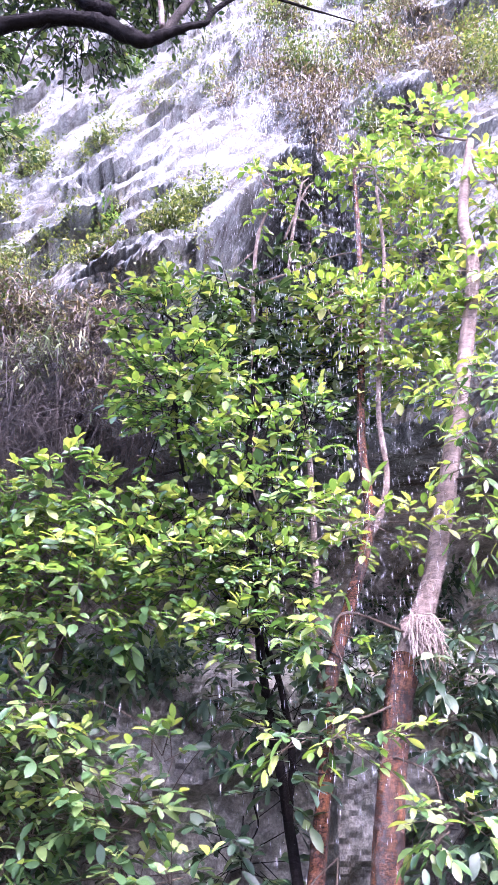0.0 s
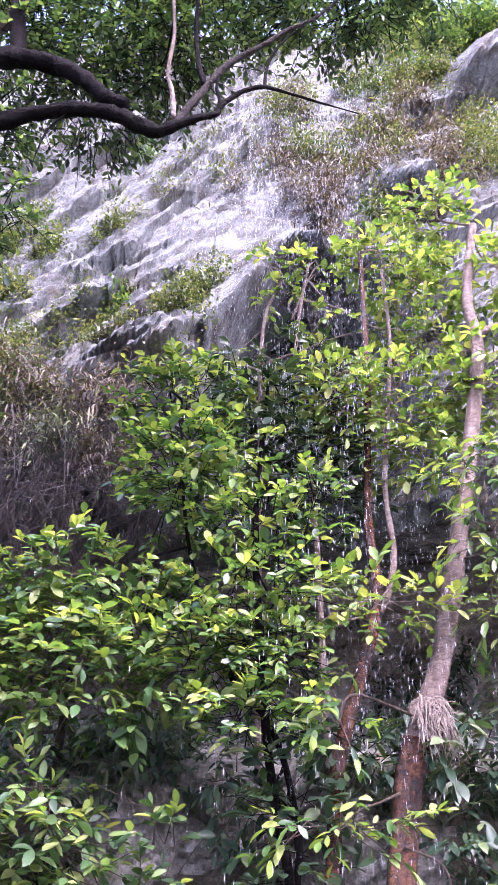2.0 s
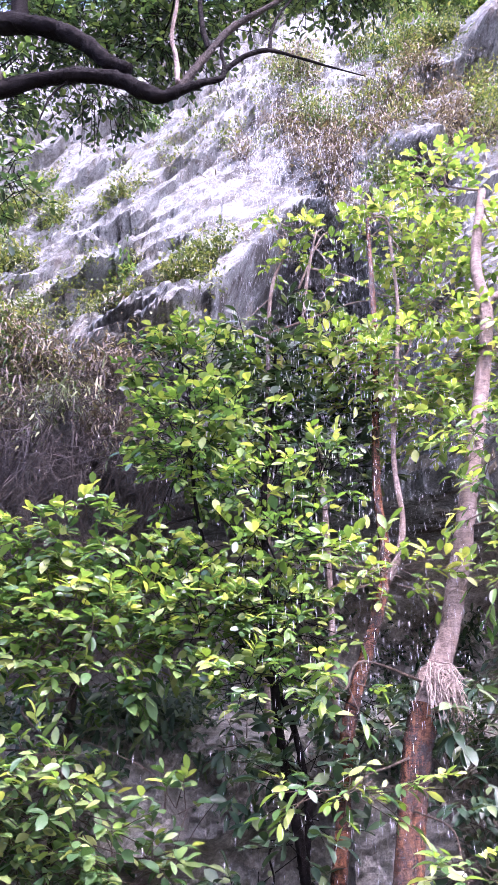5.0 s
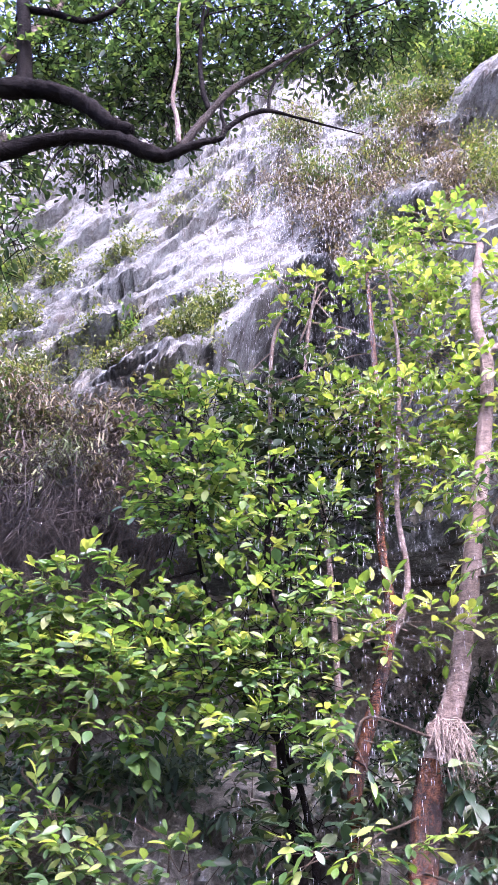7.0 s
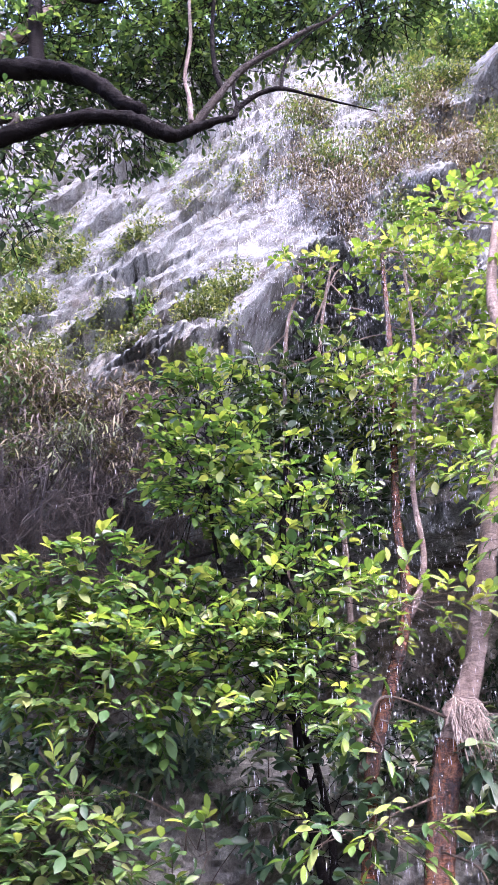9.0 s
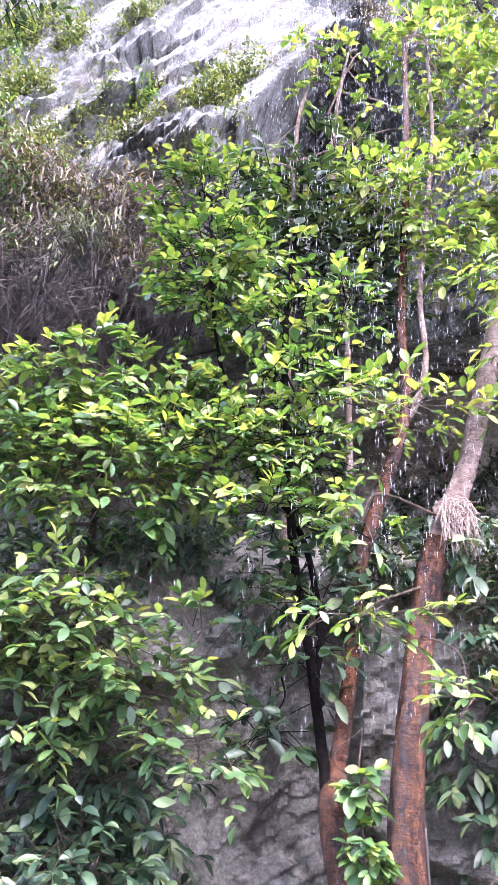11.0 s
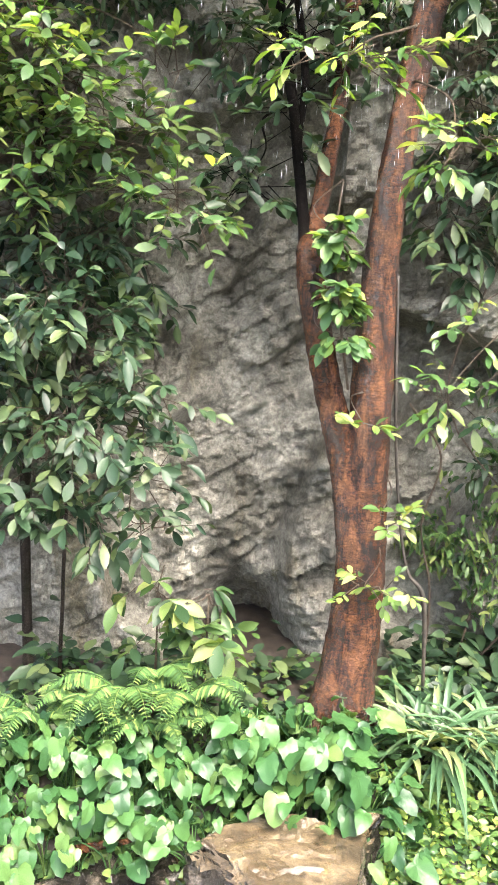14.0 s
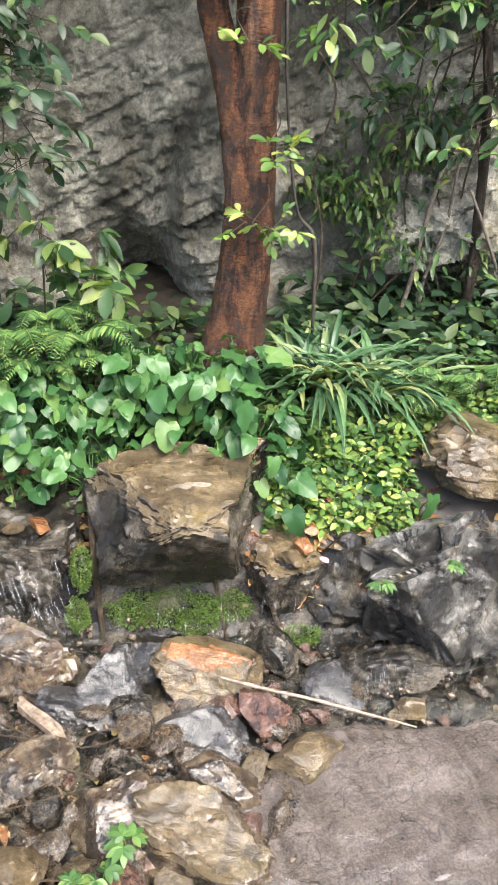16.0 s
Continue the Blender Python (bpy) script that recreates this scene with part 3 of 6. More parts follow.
def build_cliff():
    xs = np.concatenate([np.linspace(-26, -5, 20), np.linspace(-4.7, -2.6, 30), np.linspace(-2.56, 2.3, 190), np.linspace(2.36, 6.9, 66), np.linspace(7.2, 28, 20)])
    # lower wall
    xl = np.concatenate([np.linspace(-26, -5, 20), np.linspace(-4.7, -2.0, 40), np.linspace(-1.98, 2.6, 230), np.linspace(2.65, 6.9, 50), np.linspace(7.2, 28, 20)])
    zl = np.concatenate([np.linspace(-0.6, 0.5, 24), np.linspace(0.52, 3.7, 190), np.linspace(3.73, 6.75, 110)])
    low = [[(x, cliff_y(x, min(z, 6.59)) - 0.012 * max(0, abs(x) - 5) ** 2, z) for x in xl] for z in zl]
    v1, f1 = sheet(xl, low, lambda r, i, j: True)
    # upper face, its rows along the slanting ledges
    up = []
    zt = np.linspace(6.0, 24.0, 240)
    beds = [np.array([strata(min(6.9, max(-4.7, x)), z)[0] for z in zt]) for x in xs]
    for q in np.arange(min(b[0] for b in beds), max(b[-1] for b in beds), 0.026):
        row = []
        for x, b in zip(xs, beds):
            over = max(0.0, q - b[-1])
            z = float(np.interp(q, b, zt)) + 4 * over - 4 * max(0.0, b[0] - q)
            top = cliff_top(x)
            zc = min(top, max(6.4, z))
            y = cliff_y(x, max(zc, 6.61)) - 0.012 * max(0, abs(x) - 5) ** 2
            row.append((x, y + 3.0 * max(0, z - top) + min(1.2, max(0, 6.4 - z)) * 0.8, zc))
        up.append(row)
    v2, f2 = sheet(xs, up, lambda r, i, j: r[i + 1][j + 1][2] > 6.41 or r[i + 1][j][2] > 6.41 or (r[i][j][1] < 7.2 and r[i][j][2] < 6.5))
    me = mesh_of("cliff", np.vstack([v1, v2]), f1 + [[k + len(v1) for k in q] for q in f2], True)
    me.materials.append(M_WALL)
    me.materials.append(M_SLAB)
    me.set_sharp_from_angle(angle=radians(15))
    me.polygons.foreach_set("material_index", [0] * len(f1) + [1] * len(f2))
    me.update()
    return tagged(new("cliff", me), "tall grey rock cliff with wet diagonal ledges", "cliff", kind="structure")


build_cliff()


def ground_z(x, y):
    n = fbm(x * 0.9, y * 0.9, 0.4)
    z = -0.06 + 0.05 * n
    z += 0.36 * smooth(3.45, 3.75, y - 0.06 * n) + 0.42 * smooth(3.75, 4.35, y) + 0.22 * smooth(4.4, 5.4, y)
    z += 0.25 * smooth(1.6, 2.6, x) * smooth(3.0, 3.8, y)
    z += 1.9 * (1 - smooth(-0.3, 1.5, y))
    z += 2.2 * smooth(2.6, 6.0, abs(x - 0.4)) * (1 - 0.6 * smooth(2.5, 4, y))
    return z + 0.05 * fbm(x * 4, y * 4, 2.0)


def build_ground():
    xs = np.concatenate([np.linspace(-300, -8, 14), np.linspace(-6, -1.3, 20), np.linspace(-1.2, 2.8, 100), np.linspace(3, 8, 20), np.linspace(10, 300, 14)])
    ys = np.concatenate([np.linspace(-400, -8, 16), np.linspace(-6, 1.3, 26), np.linspace(1.4, 6.4, 125)])
    v = [(x, y, ground_z(x, y)) for y in ys for x in xs]
    w = len(xs)
    f = [[i * w + j, i * w + j + 1, (i + 1) * w + j + 1, (i + 1) * w + j] for i in range(len(ys) - 1) for j in range(w - 1)]
    me = mesh_of("ground", v, f)
    me.materials.append(M_SOIL)
    me.materials.append(M_DARK)
    me.polygons.foreach_set("material_index", [1 if 1.0 + 0.5 * noise.noise(Vector((xs[j] * 1.3, ys[i], 0))) < ys[i] < 3.72 and abs(xs[j] - 1.0 + 0.6 * noise.noise(Vector((0, ys[i] * 1.5, 3)))) < 2.6 else 0 for i in range(len(ys) - 1) for j in range(w - 1)])
    return tagged(new("ground", me), "damp dark soil bank and stony creek bed", "ground", kind="structure")


build_ground()


def build_water():
    xs, ys = np.linspace(-0.9, 2.6, 60), np.linspace(1.2, 3.55, 50)
    v = [(x, y, -0.012 + 0.006 * noise.noise(Vector((x * 7, y * 9, 0))) + 0.003 * noise.noise(Vector((x * 23, y * 26, 4)))) for y in ys for x in xs]
    w = len(xs)
    f = [[i * w + j, i * w + j + 1, (i + 1) * w + j + 1, (i + 1) * w + j] for i in range(len(ys) - 1) for j in range(w - 1)]
    me = mesh_of("water", v, f)
    me.materials.append(M_WATER)
    ob = tagged(new("water", me), "shallow clear rippling water in a stony creek", "water", kind="structure")
    ob.visible_shadow = False


build_water()


# ---- trees on the bank ----
def stem(name, tree, pts, radii, mat, sides=10, rough=0.06, seed=1, label="", steps=8):
    line = spline(pts, steps)
    v, f = tube_geo(line, radii, sides, rough, seed)
    part(name, mesh_of(name, v, f), mat, tree, label)
    return line


def main_tree():
    tree = thing("forked_tree", "forked tree with wet red-brown trunks and pale upper bark", "tree", (0, 0, 0))
    right = stem("trunk", tree, [(0.60, 4.72, 0.7), (0.63, 4.72, 1.2), (0.665, 4.73, 1.75), (0.65, 4.75, 2.2), (0.63, 4.78, 2.75), (0.64, 4.80, 3.4), (0.70, 4.82, 4.0), (0.77, 4.84, 4.45), (0.84, 4.84, 4.72)],
                 [0.17, 0.12, 0.095, 0.095, 0.108, 0.085, 0.072, 0.075, 0.085], M_BARK, 30, 0.022, 3, steps=22)
    upper = stem("upper_trunk", tree, [(0.83, 4.84, 4.66), (0.95, 4.87, 4.98), (1.04, 4.9, 5.24), (1.21, 4.95, 5.95), (1.40, 5.05, 6.78), (1.51, 5.1, 7.38), (1.51, 5.2, 7.88), (1.66, 5.3, 8.64)],
                 [0.075, 0.062, 0.056, 0.052, 0.048, 0.044, 0.04, 0.03], M_PALE, 14, 0.05, 4, "pale grey-pink bark")
    left = stem("trunk", tree, [(0.47, 4.76, 0.7), (0.54, 4.73, 1.2), (0.575, 4.72, 1.75), (0.54, 4.74, 2.2), (0.475, 4.78, 2.5), (0.395, 4.83, 2.8), (0.31, 4.86, 3.2), (0.28, 4.87, 3.42), (0.28, 4.88, 3.5)],
                [0.15, 0.095, 0.075, 0.08, 0.076, 0.072, 0.07, 0.062, 0.02], M_BARK, 28, 0.025, 5, steps=22)
    second = stem("limb", tree, [(0.30, 4.87, 3.3), (0.33, 4.94, 3.65), (0.41, 5.1, 4.17), (0.45, 5.1, 4.64), (0.59, 5.12, 5.1), (0.73, 5.2, 5.6), (0.72, 5.3, 6.2), (0.77, 5.3, 7.2), (0.78, 5.3, 8.37)],
                  [0.058, 0.046, 0.042, 0.04, 0.038, 0.034, 0.028, 0.022, 0.015], M_BARK, 10, 0.06, 6)
    third = stem("limb", tree, [(0.73, 5.2, 5.5), (0.82, 5.22, 5.7), (0.86, 5.25, 5.95), (0.84, 5.3, 6.4), (0.9, 5.3, 7.0), (0.95, 5.3, 7.6), (0.93, 5.3, 8.21)], [0.024, 0.022, 0.02, 0.018, 0.017, 0.015, 0.01], M_PALE, 8, 0.06, 7)
    stem("limb", tree, [(1.52, 5.12, 7.5), (1.75, 5.2, 7.62), (2.1, 5.3, 7.6)], [0.03, 0.022, 0.014], M_PALE, 8, 0.06, 8)
    stem("limb", tree, [(1.64, 5.28, 8.5), (1.9, 5.4, 8.6), (2.3, 5.5, 8.5)], [0.025, 0.018, 0.01], M_PALE, 8, 0.06, 9)
    rs = np.random.RandomState(5)
    geos = []
    for i in range(110):
        a = rs.uniform(-1.9, -0.1)
        s = np.array([0.87 + 0.08 * math.cos(a), 4.84 + 0.09 * math.sin(a), 4.84 + rs.uniform(-0.08, 0.1)])
        o = np.array([math.cos(a), math.sin(a), 0])
        dn = rs.uniform(0.06, 0.24)
        geos.append(tube_geo(spline([s, s + o * 0.06 - [0, 0, 0.03], s + o * rs.uniform(0.03, 0.12) + rs.normal(0, 0.03, 3) - [0, 0, dn]], 4), [0.004, 0.003, 0.0015], 4))
    v, f = joined(geos)
    tagged(part("root_tuft", mesh_of("root_tuft", v, f), M_ROOT, tree, "tuft of dry pale hanging roots"), kind="stuff")
    v = rock_mesh("knot", (0.11, 0.11, 0.13), 12, 3, 4, 0.05)
    part("knot", v, M_PALE, tree).location = (0.87, 4.85, 4.80)
    right = right[::3]
    roots = np.vstack([upper[20:], second[30:], third])
    crown(tree, [(1.39, 5.6, 9.03, 0.24, 0.29), (1.05, 5.5, 8.44, 0.36, 0.2), (1.22, 5.6, 8.0, 0.28, 0.33), (0.94, 5.45, 7.12, 0.48, 0.28), (1.12, 5.4, 6.68, 0.28, 0.15),
                 (0.61, 5.3, 7.10, 0.2, 0.2), (0.66, 4.85, 5.43, 0.46, 0.08), (1.6, 5.3, 7.2, 0.3, 0.3), (1.9, 5.4, 8.2, 0.3, 0.3)],
          M_LEAFY, 21, (0.085, 0.047), 0.75, 160, young=M_TOPLIT, fresh=0.1, toward=(0, 0.0, 0.1), roots=roots, limb=0.010, limb_mat=M_PALE)
    crown(tree, [(1.34, 4.70, 6.23, 0.17, 0.14), (1.32, 4.70, 5.80, 0.15, 0.11), (1.34, 4.80, 5.43, 0.12, 0.16), (0.40, 4.50, 4.27, 0.28, 0.06), (0.39, 4.5, 4.74, 0.12, 0.05), (0.89, 4.50, 3.91, 0.22, 0.07)],
          M_LEAF, 22, (0.09, 0.036), 0.8, 120, young=M_TOPLIT, fresh=-0.1, droop=(0.15, 0.55), sag=-0.2, roots=np.vstack([right[30:], upper]), limb=0.008)
    crown(tree, [(0.70, 4.50, 2.16, 0.07, 0.06), (0.68, 4.45, 1.80, 0.14, 0.04), (0.57, 4.50, 2.61, 0.07, 0.02)], M_LEAFY, 23, (0.085, 0.034), 1.2, 60, twig=0.11, roots=right[:30], limb=0.005)


main_tree()


def slender_tree():
    tree = thing("slender_tree", "slender dark-stemmed tree with dense glossy green leaves", "tree", (0, 0, 0))
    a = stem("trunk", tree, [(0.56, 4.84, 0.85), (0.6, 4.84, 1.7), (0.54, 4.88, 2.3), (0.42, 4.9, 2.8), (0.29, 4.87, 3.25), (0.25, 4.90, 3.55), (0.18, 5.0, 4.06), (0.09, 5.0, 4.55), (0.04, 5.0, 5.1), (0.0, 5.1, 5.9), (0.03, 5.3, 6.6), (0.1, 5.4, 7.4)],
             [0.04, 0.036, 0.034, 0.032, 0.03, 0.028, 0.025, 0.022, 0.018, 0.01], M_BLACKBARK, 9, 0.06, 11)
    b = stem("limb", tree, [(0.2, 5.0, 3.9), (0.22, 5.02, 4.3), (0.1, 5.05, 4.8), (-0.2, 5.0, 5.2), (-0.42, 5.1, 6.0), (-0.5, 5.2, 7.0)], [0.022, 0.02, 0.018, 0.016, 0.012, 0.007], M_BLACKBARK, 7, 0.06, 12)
    crown(tree, [(-0.54, 5.30, 7.10, 0.33, 0.18), (-0.40, 5.10, 6.48, 0.4, 0.27), (-0.49, 5.00, 6.19, 0.28, 0.19), (0.03, 5.00, 6.00, 0.34, 0.13), (0.0, 4.90, 5.57, 0.45, 0.15),
                 (0.03, 4.80, 5.18, 0.32, 0.2), (-0.03, 4.70, 4.82, 0.3, 0.14), (-0.34, 4.80, 5.21, 0.32, 0.2), (-0.69, 5.0, 5.50, 0.35, 0.15), (0.35, 4.9, 6.14, 0.18, 0.09)],
          M_LEAF, 31, (0.078, 0.044), 0.85, 220, young=M_TOPLIT, roots=np.vstack([a[30:], b]), limb=0.009, limb_mat=M_BLACKBARK)
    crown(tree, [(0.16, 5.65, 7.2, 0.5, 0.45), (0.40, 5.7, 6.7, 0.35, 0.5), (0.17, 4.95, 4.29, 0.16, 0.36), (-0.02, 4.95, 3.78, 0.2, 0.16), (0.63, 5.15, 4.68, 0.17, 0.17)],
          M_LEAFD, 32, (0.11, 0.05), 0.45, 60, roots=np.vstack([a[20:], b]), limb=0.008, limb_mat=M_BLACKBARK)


slender_tree()


def pale_saplings():
    for pts, tw, blobs, seed in (
            ([(0.02, 5.45, 4.6), (0.02, 5.45, 5.6), (0.02, 5.45, 6.28), (0.03, 5.45, 6.69), (0.03, 5.45, 7.14), (0.04, 5.45, 7.63), (0.08, 5.45, 7.94), (0.19, 5.45, 8.21)],
             [[(0.03, 5.45, 7.45), (0.29, 5.45, 7.56), (0.63, 5.45, 7.71), (0.84, 5.45, 7.74)], [(0.03, 5.45, 7.4), (-0.27, 5.45, 7.53)]],
             [(0.1, 5.5, 8.2, 0.12, 0.1), (-0.2, 5.5, 7.5, 0.16, 0.08), (0.1, 5.55, 7.2, 0.15, 0.12), (0.15, 5.5, 8.45, 0.12, 0.08)], 141),
            ([(0.42, 5.45, 4.6), (0.41, 5.45, 5.4), (0.4, 5.45, 5.99), (0.38, 5.45, 6.31), (0.35, 5.45, 6.77), (0.3, 5.45, 7.23), (0.29, 5.45, 7.62), (0.34, 5.45, 8.04), (0.4, 5.45, 8.37)],
             [[(0.3, 5.45, 7.25), (0.61, 5.45, 7.44), (0.86, 5.45, 7.5)], [(0.36, 5.45, 8.03), (0.64, 5.45, 7.95), (0.88, 5.45, 7.78), (1.13, 5.45, 7.79)], [(0.26, 5.45, 7.85), (0.43, 5.45, 8.31), (0.55, 5.45, 8.39)]],
             [(0.45, 5.5, 8.35, 0.18, 0.1), (0.5, 5.55, 7.5, 0.2, 0.12), (0.6, 5.5, 7.0, 0.16, 0.14), (0.55, 5.5, 7.9, 0.16, 0.06), (0.35, 5.55, 6.9, 0.14, 0.14)], 142)):
        tree = thing("sapling", "thin pale sapling with sparse yellow-green leaves", "sapling", (0, 0, 0), "pale saplings")
        a = stem("trunk", tree, pts, [0.022, 0.02, 0.019, 0.016, 0.014, 0.008], M_PALE, 8, 0.08, seed)
        for t in tw:
            stem("limb", tree, t, [0.008, 0.006, 0.003], M_PALE, 6, 0.06, seed)
        crown(tree, blobs, M_LEAFY, seed, (0.08, 0.042), 0.5, 30, twig=0.16, roots=a[20:], limb=0.005, limb_mat=M_PALE, young=M_TOPLIT, fresh=0.2)


pale_saplings()


def left_tree():
    tree = thing("broadleaf_tree", "leaning broadleaf tree with layered drooping green sprays", "tree", (0, 0, 0))
    a = stem("trunk", tree, [(-1.25, 5.2, 0.6), (-1.25, 5.2, 2.0), (-1.2, 5.2, 3.2), (-1.1, 5.15, 4.2), (-1.05, 5.1, 5.0), (-1.0, 5.1, 5.7)], [0.032, 0.03, 0.028, 0.026, 0.02, 0.01], M_DIMBARK, 9, 0.09, 13)
    crown(tree, [(-1.04, 4.90, 5.64, 0.44, 0.17), (-0.95, 4.80, 5.05, 0.44, 0.28), (-1.22, 5.0, 5.27, 0.28, 0.28), (-1.03, 4.60, 4.43, 0.2, 0.1), (-1.5, 5.0, 5.3, 0.3, 0.3)],
          M_LEAF, 41, (0.088, 0.043), 0.8, 160, young=M_TOPLIT, fresh=0.4, droop=(0.05, 0.35), sag=-0.05, roots=a[12:], limb=0.01, limb_mat=M_TWIG)
    # lower sprays use the darker leaf, their shade painted in
    crown(tree, [(-1.03, 4.70, 4.13, 0.38, 0.2), (-0.68, 4.70, 3.94, 0.28, 0.12), (-1.24, 4.80, 3.81, 0.28, 0.24), (-0.42, 4.60, 4.20, 0.16, 0.05), (-0.31, 4.60, 3.6, 0.12, 0.14), (-0.52, 4.70, 3.67, 0.18, 0.06),
                 (-1.5, 4.8, 4.2, 0.25, 0.3)],
          M_LEAFM, 42, (0.095, 0.043), 0.66, 160, young=M_TOPLIT, fresh=0.65, droop=(0.05, 0.35), sag=-0.08, roots=a[8:], limb=0.006, limb_mat=M_TWIG)


left_tree()


def shade_bush():
    tree = thing("dark_leafed_bush", "dark green bush with large drooping leaves against the rock", "bush", (0, 0, 0))
    a = stem("trunk", tree, [(-1.05, 5.1, 0.7), (-1.0, 5.05, 1.6), (-0.95, 5.0, 2.6), (-0.95, 5.0, 3.2)], [0.013, 0.012, 0.01, 0.006], M_DIMBARK, 8, 0.09, 14)
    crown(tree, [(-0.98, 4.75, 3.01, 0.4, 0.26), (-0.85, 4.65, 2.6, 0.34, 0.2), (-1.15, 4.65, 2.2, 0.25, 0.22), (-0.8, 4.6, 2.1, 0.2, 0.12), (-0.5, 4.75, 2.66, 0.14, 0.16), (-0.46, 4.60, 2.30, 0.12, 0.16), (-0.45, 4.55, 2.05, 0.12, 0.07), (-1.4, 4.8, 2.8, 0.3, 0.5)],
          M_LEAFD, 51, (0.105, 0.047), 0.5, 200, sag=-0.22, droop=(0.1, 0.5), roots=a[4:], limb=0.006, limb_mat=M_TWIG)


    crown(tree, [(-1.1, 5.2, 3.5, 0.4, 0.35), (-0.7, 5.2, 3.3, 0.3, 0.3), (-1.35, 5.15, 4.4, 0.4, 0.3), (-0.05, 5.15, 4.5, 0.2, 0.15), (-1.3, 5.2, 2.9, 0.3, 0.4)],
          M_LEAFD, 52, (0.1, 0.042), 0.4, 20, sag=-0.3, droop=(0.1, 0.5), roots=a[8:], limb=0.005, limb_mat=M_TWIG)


shade_bush()


def right_bush():
    tree = thing("trailing_bush", "trailing bush of dull green leaves hanging before the wall", "bush", (0, 0, 0))
    a = stem("trunk", tree, [(2.0, 5.1, 0.9), (1.98, 5.12, 1.6), (1.9, 5.15, 2.4), (1.7, 5.2, 3.2), (1.5, 5.2, 4.2), (1.45, 5.2, 5.0)], [0.034, 0.03, 0.027, 0.022, 0.016, 0.008], M_DIMBARK, 9, 0.09, 15)
    crown(tree, [(1.02, 5.0, 4.33, 0.17, 0.22), (1.05, 5.15, 3.59, 0.17, 0.4), (1.24, 4.65, 2.69, 0.12, 0.06), (1.75, 4.90, 2.7, 0.14, 0.16), (1.95, 4.95, 2.3, 0.12, 0.2), (1.6, 5.3, 2.2, 0.14, 0.08),
                 (1.06, 4.95, 4.66, 0.14, 0.16), (1.45, 5.1, 3.9, 0.2, 0.35), (1.5, 5.1, 4.8, 0.25, 0.4), (1.9, 5.0, 3.2, 0.25, 0.4)],
          M_LEAFD, 61, (0.105, 0.042), 0.55, 140, sag=-0.3, droop=(0.1, 0.45), roots=a[6:], limb=0.007, limb_mat=M_TWIG)
    crown(tree, [(0.93, 4.5, 3.04, 0.13, 0.04), (0.95, 4.5, 2.78, 0.12, 0.09), (1.04, 4.50, 2.74, 0.13, 0.06), (1.64, 4.3, 2.24, 0.08, 0.05), (1.35, 4.55, 2.8, 0.12, 0.08)],
          M_LEAF, 62, (0.085, 0.034), 0.5, 50, droop=(0.1, 0.5), sag=-0.2, roots=a[6:], limb=0.005)
    # climber in the fork of the trunks
    ivy = thing("trunk_climber", "fresh green climber growing in the fork of the tree", "climber", (0, 0, 0))
    b = stem("vine", ivy, [(0.5, 4.66, 2.75), (0.44, 4.66, 3.1), (0.40, 4.66, 3.5), (0.42, 4.7, 3.75)], [0.008, 0.007, 0.006, 0.003], M_TWIG, 6, 0.05, 16)
    crown(ivy, [(0.43, 4.64, 3.48, 0.06, 0.1), (0.43, 4.62, 3.22, 0.06, 0.12), (0.46, 4.6, 3.02, 0.05, 0.06)], M_FERN, 63, (0.09, 0.05), 1.8, 40, twig=0.07, roots=b, limb=0.004, sag=-0.35, young=M_TOPLIT, fresh=0.25)


right_bush()


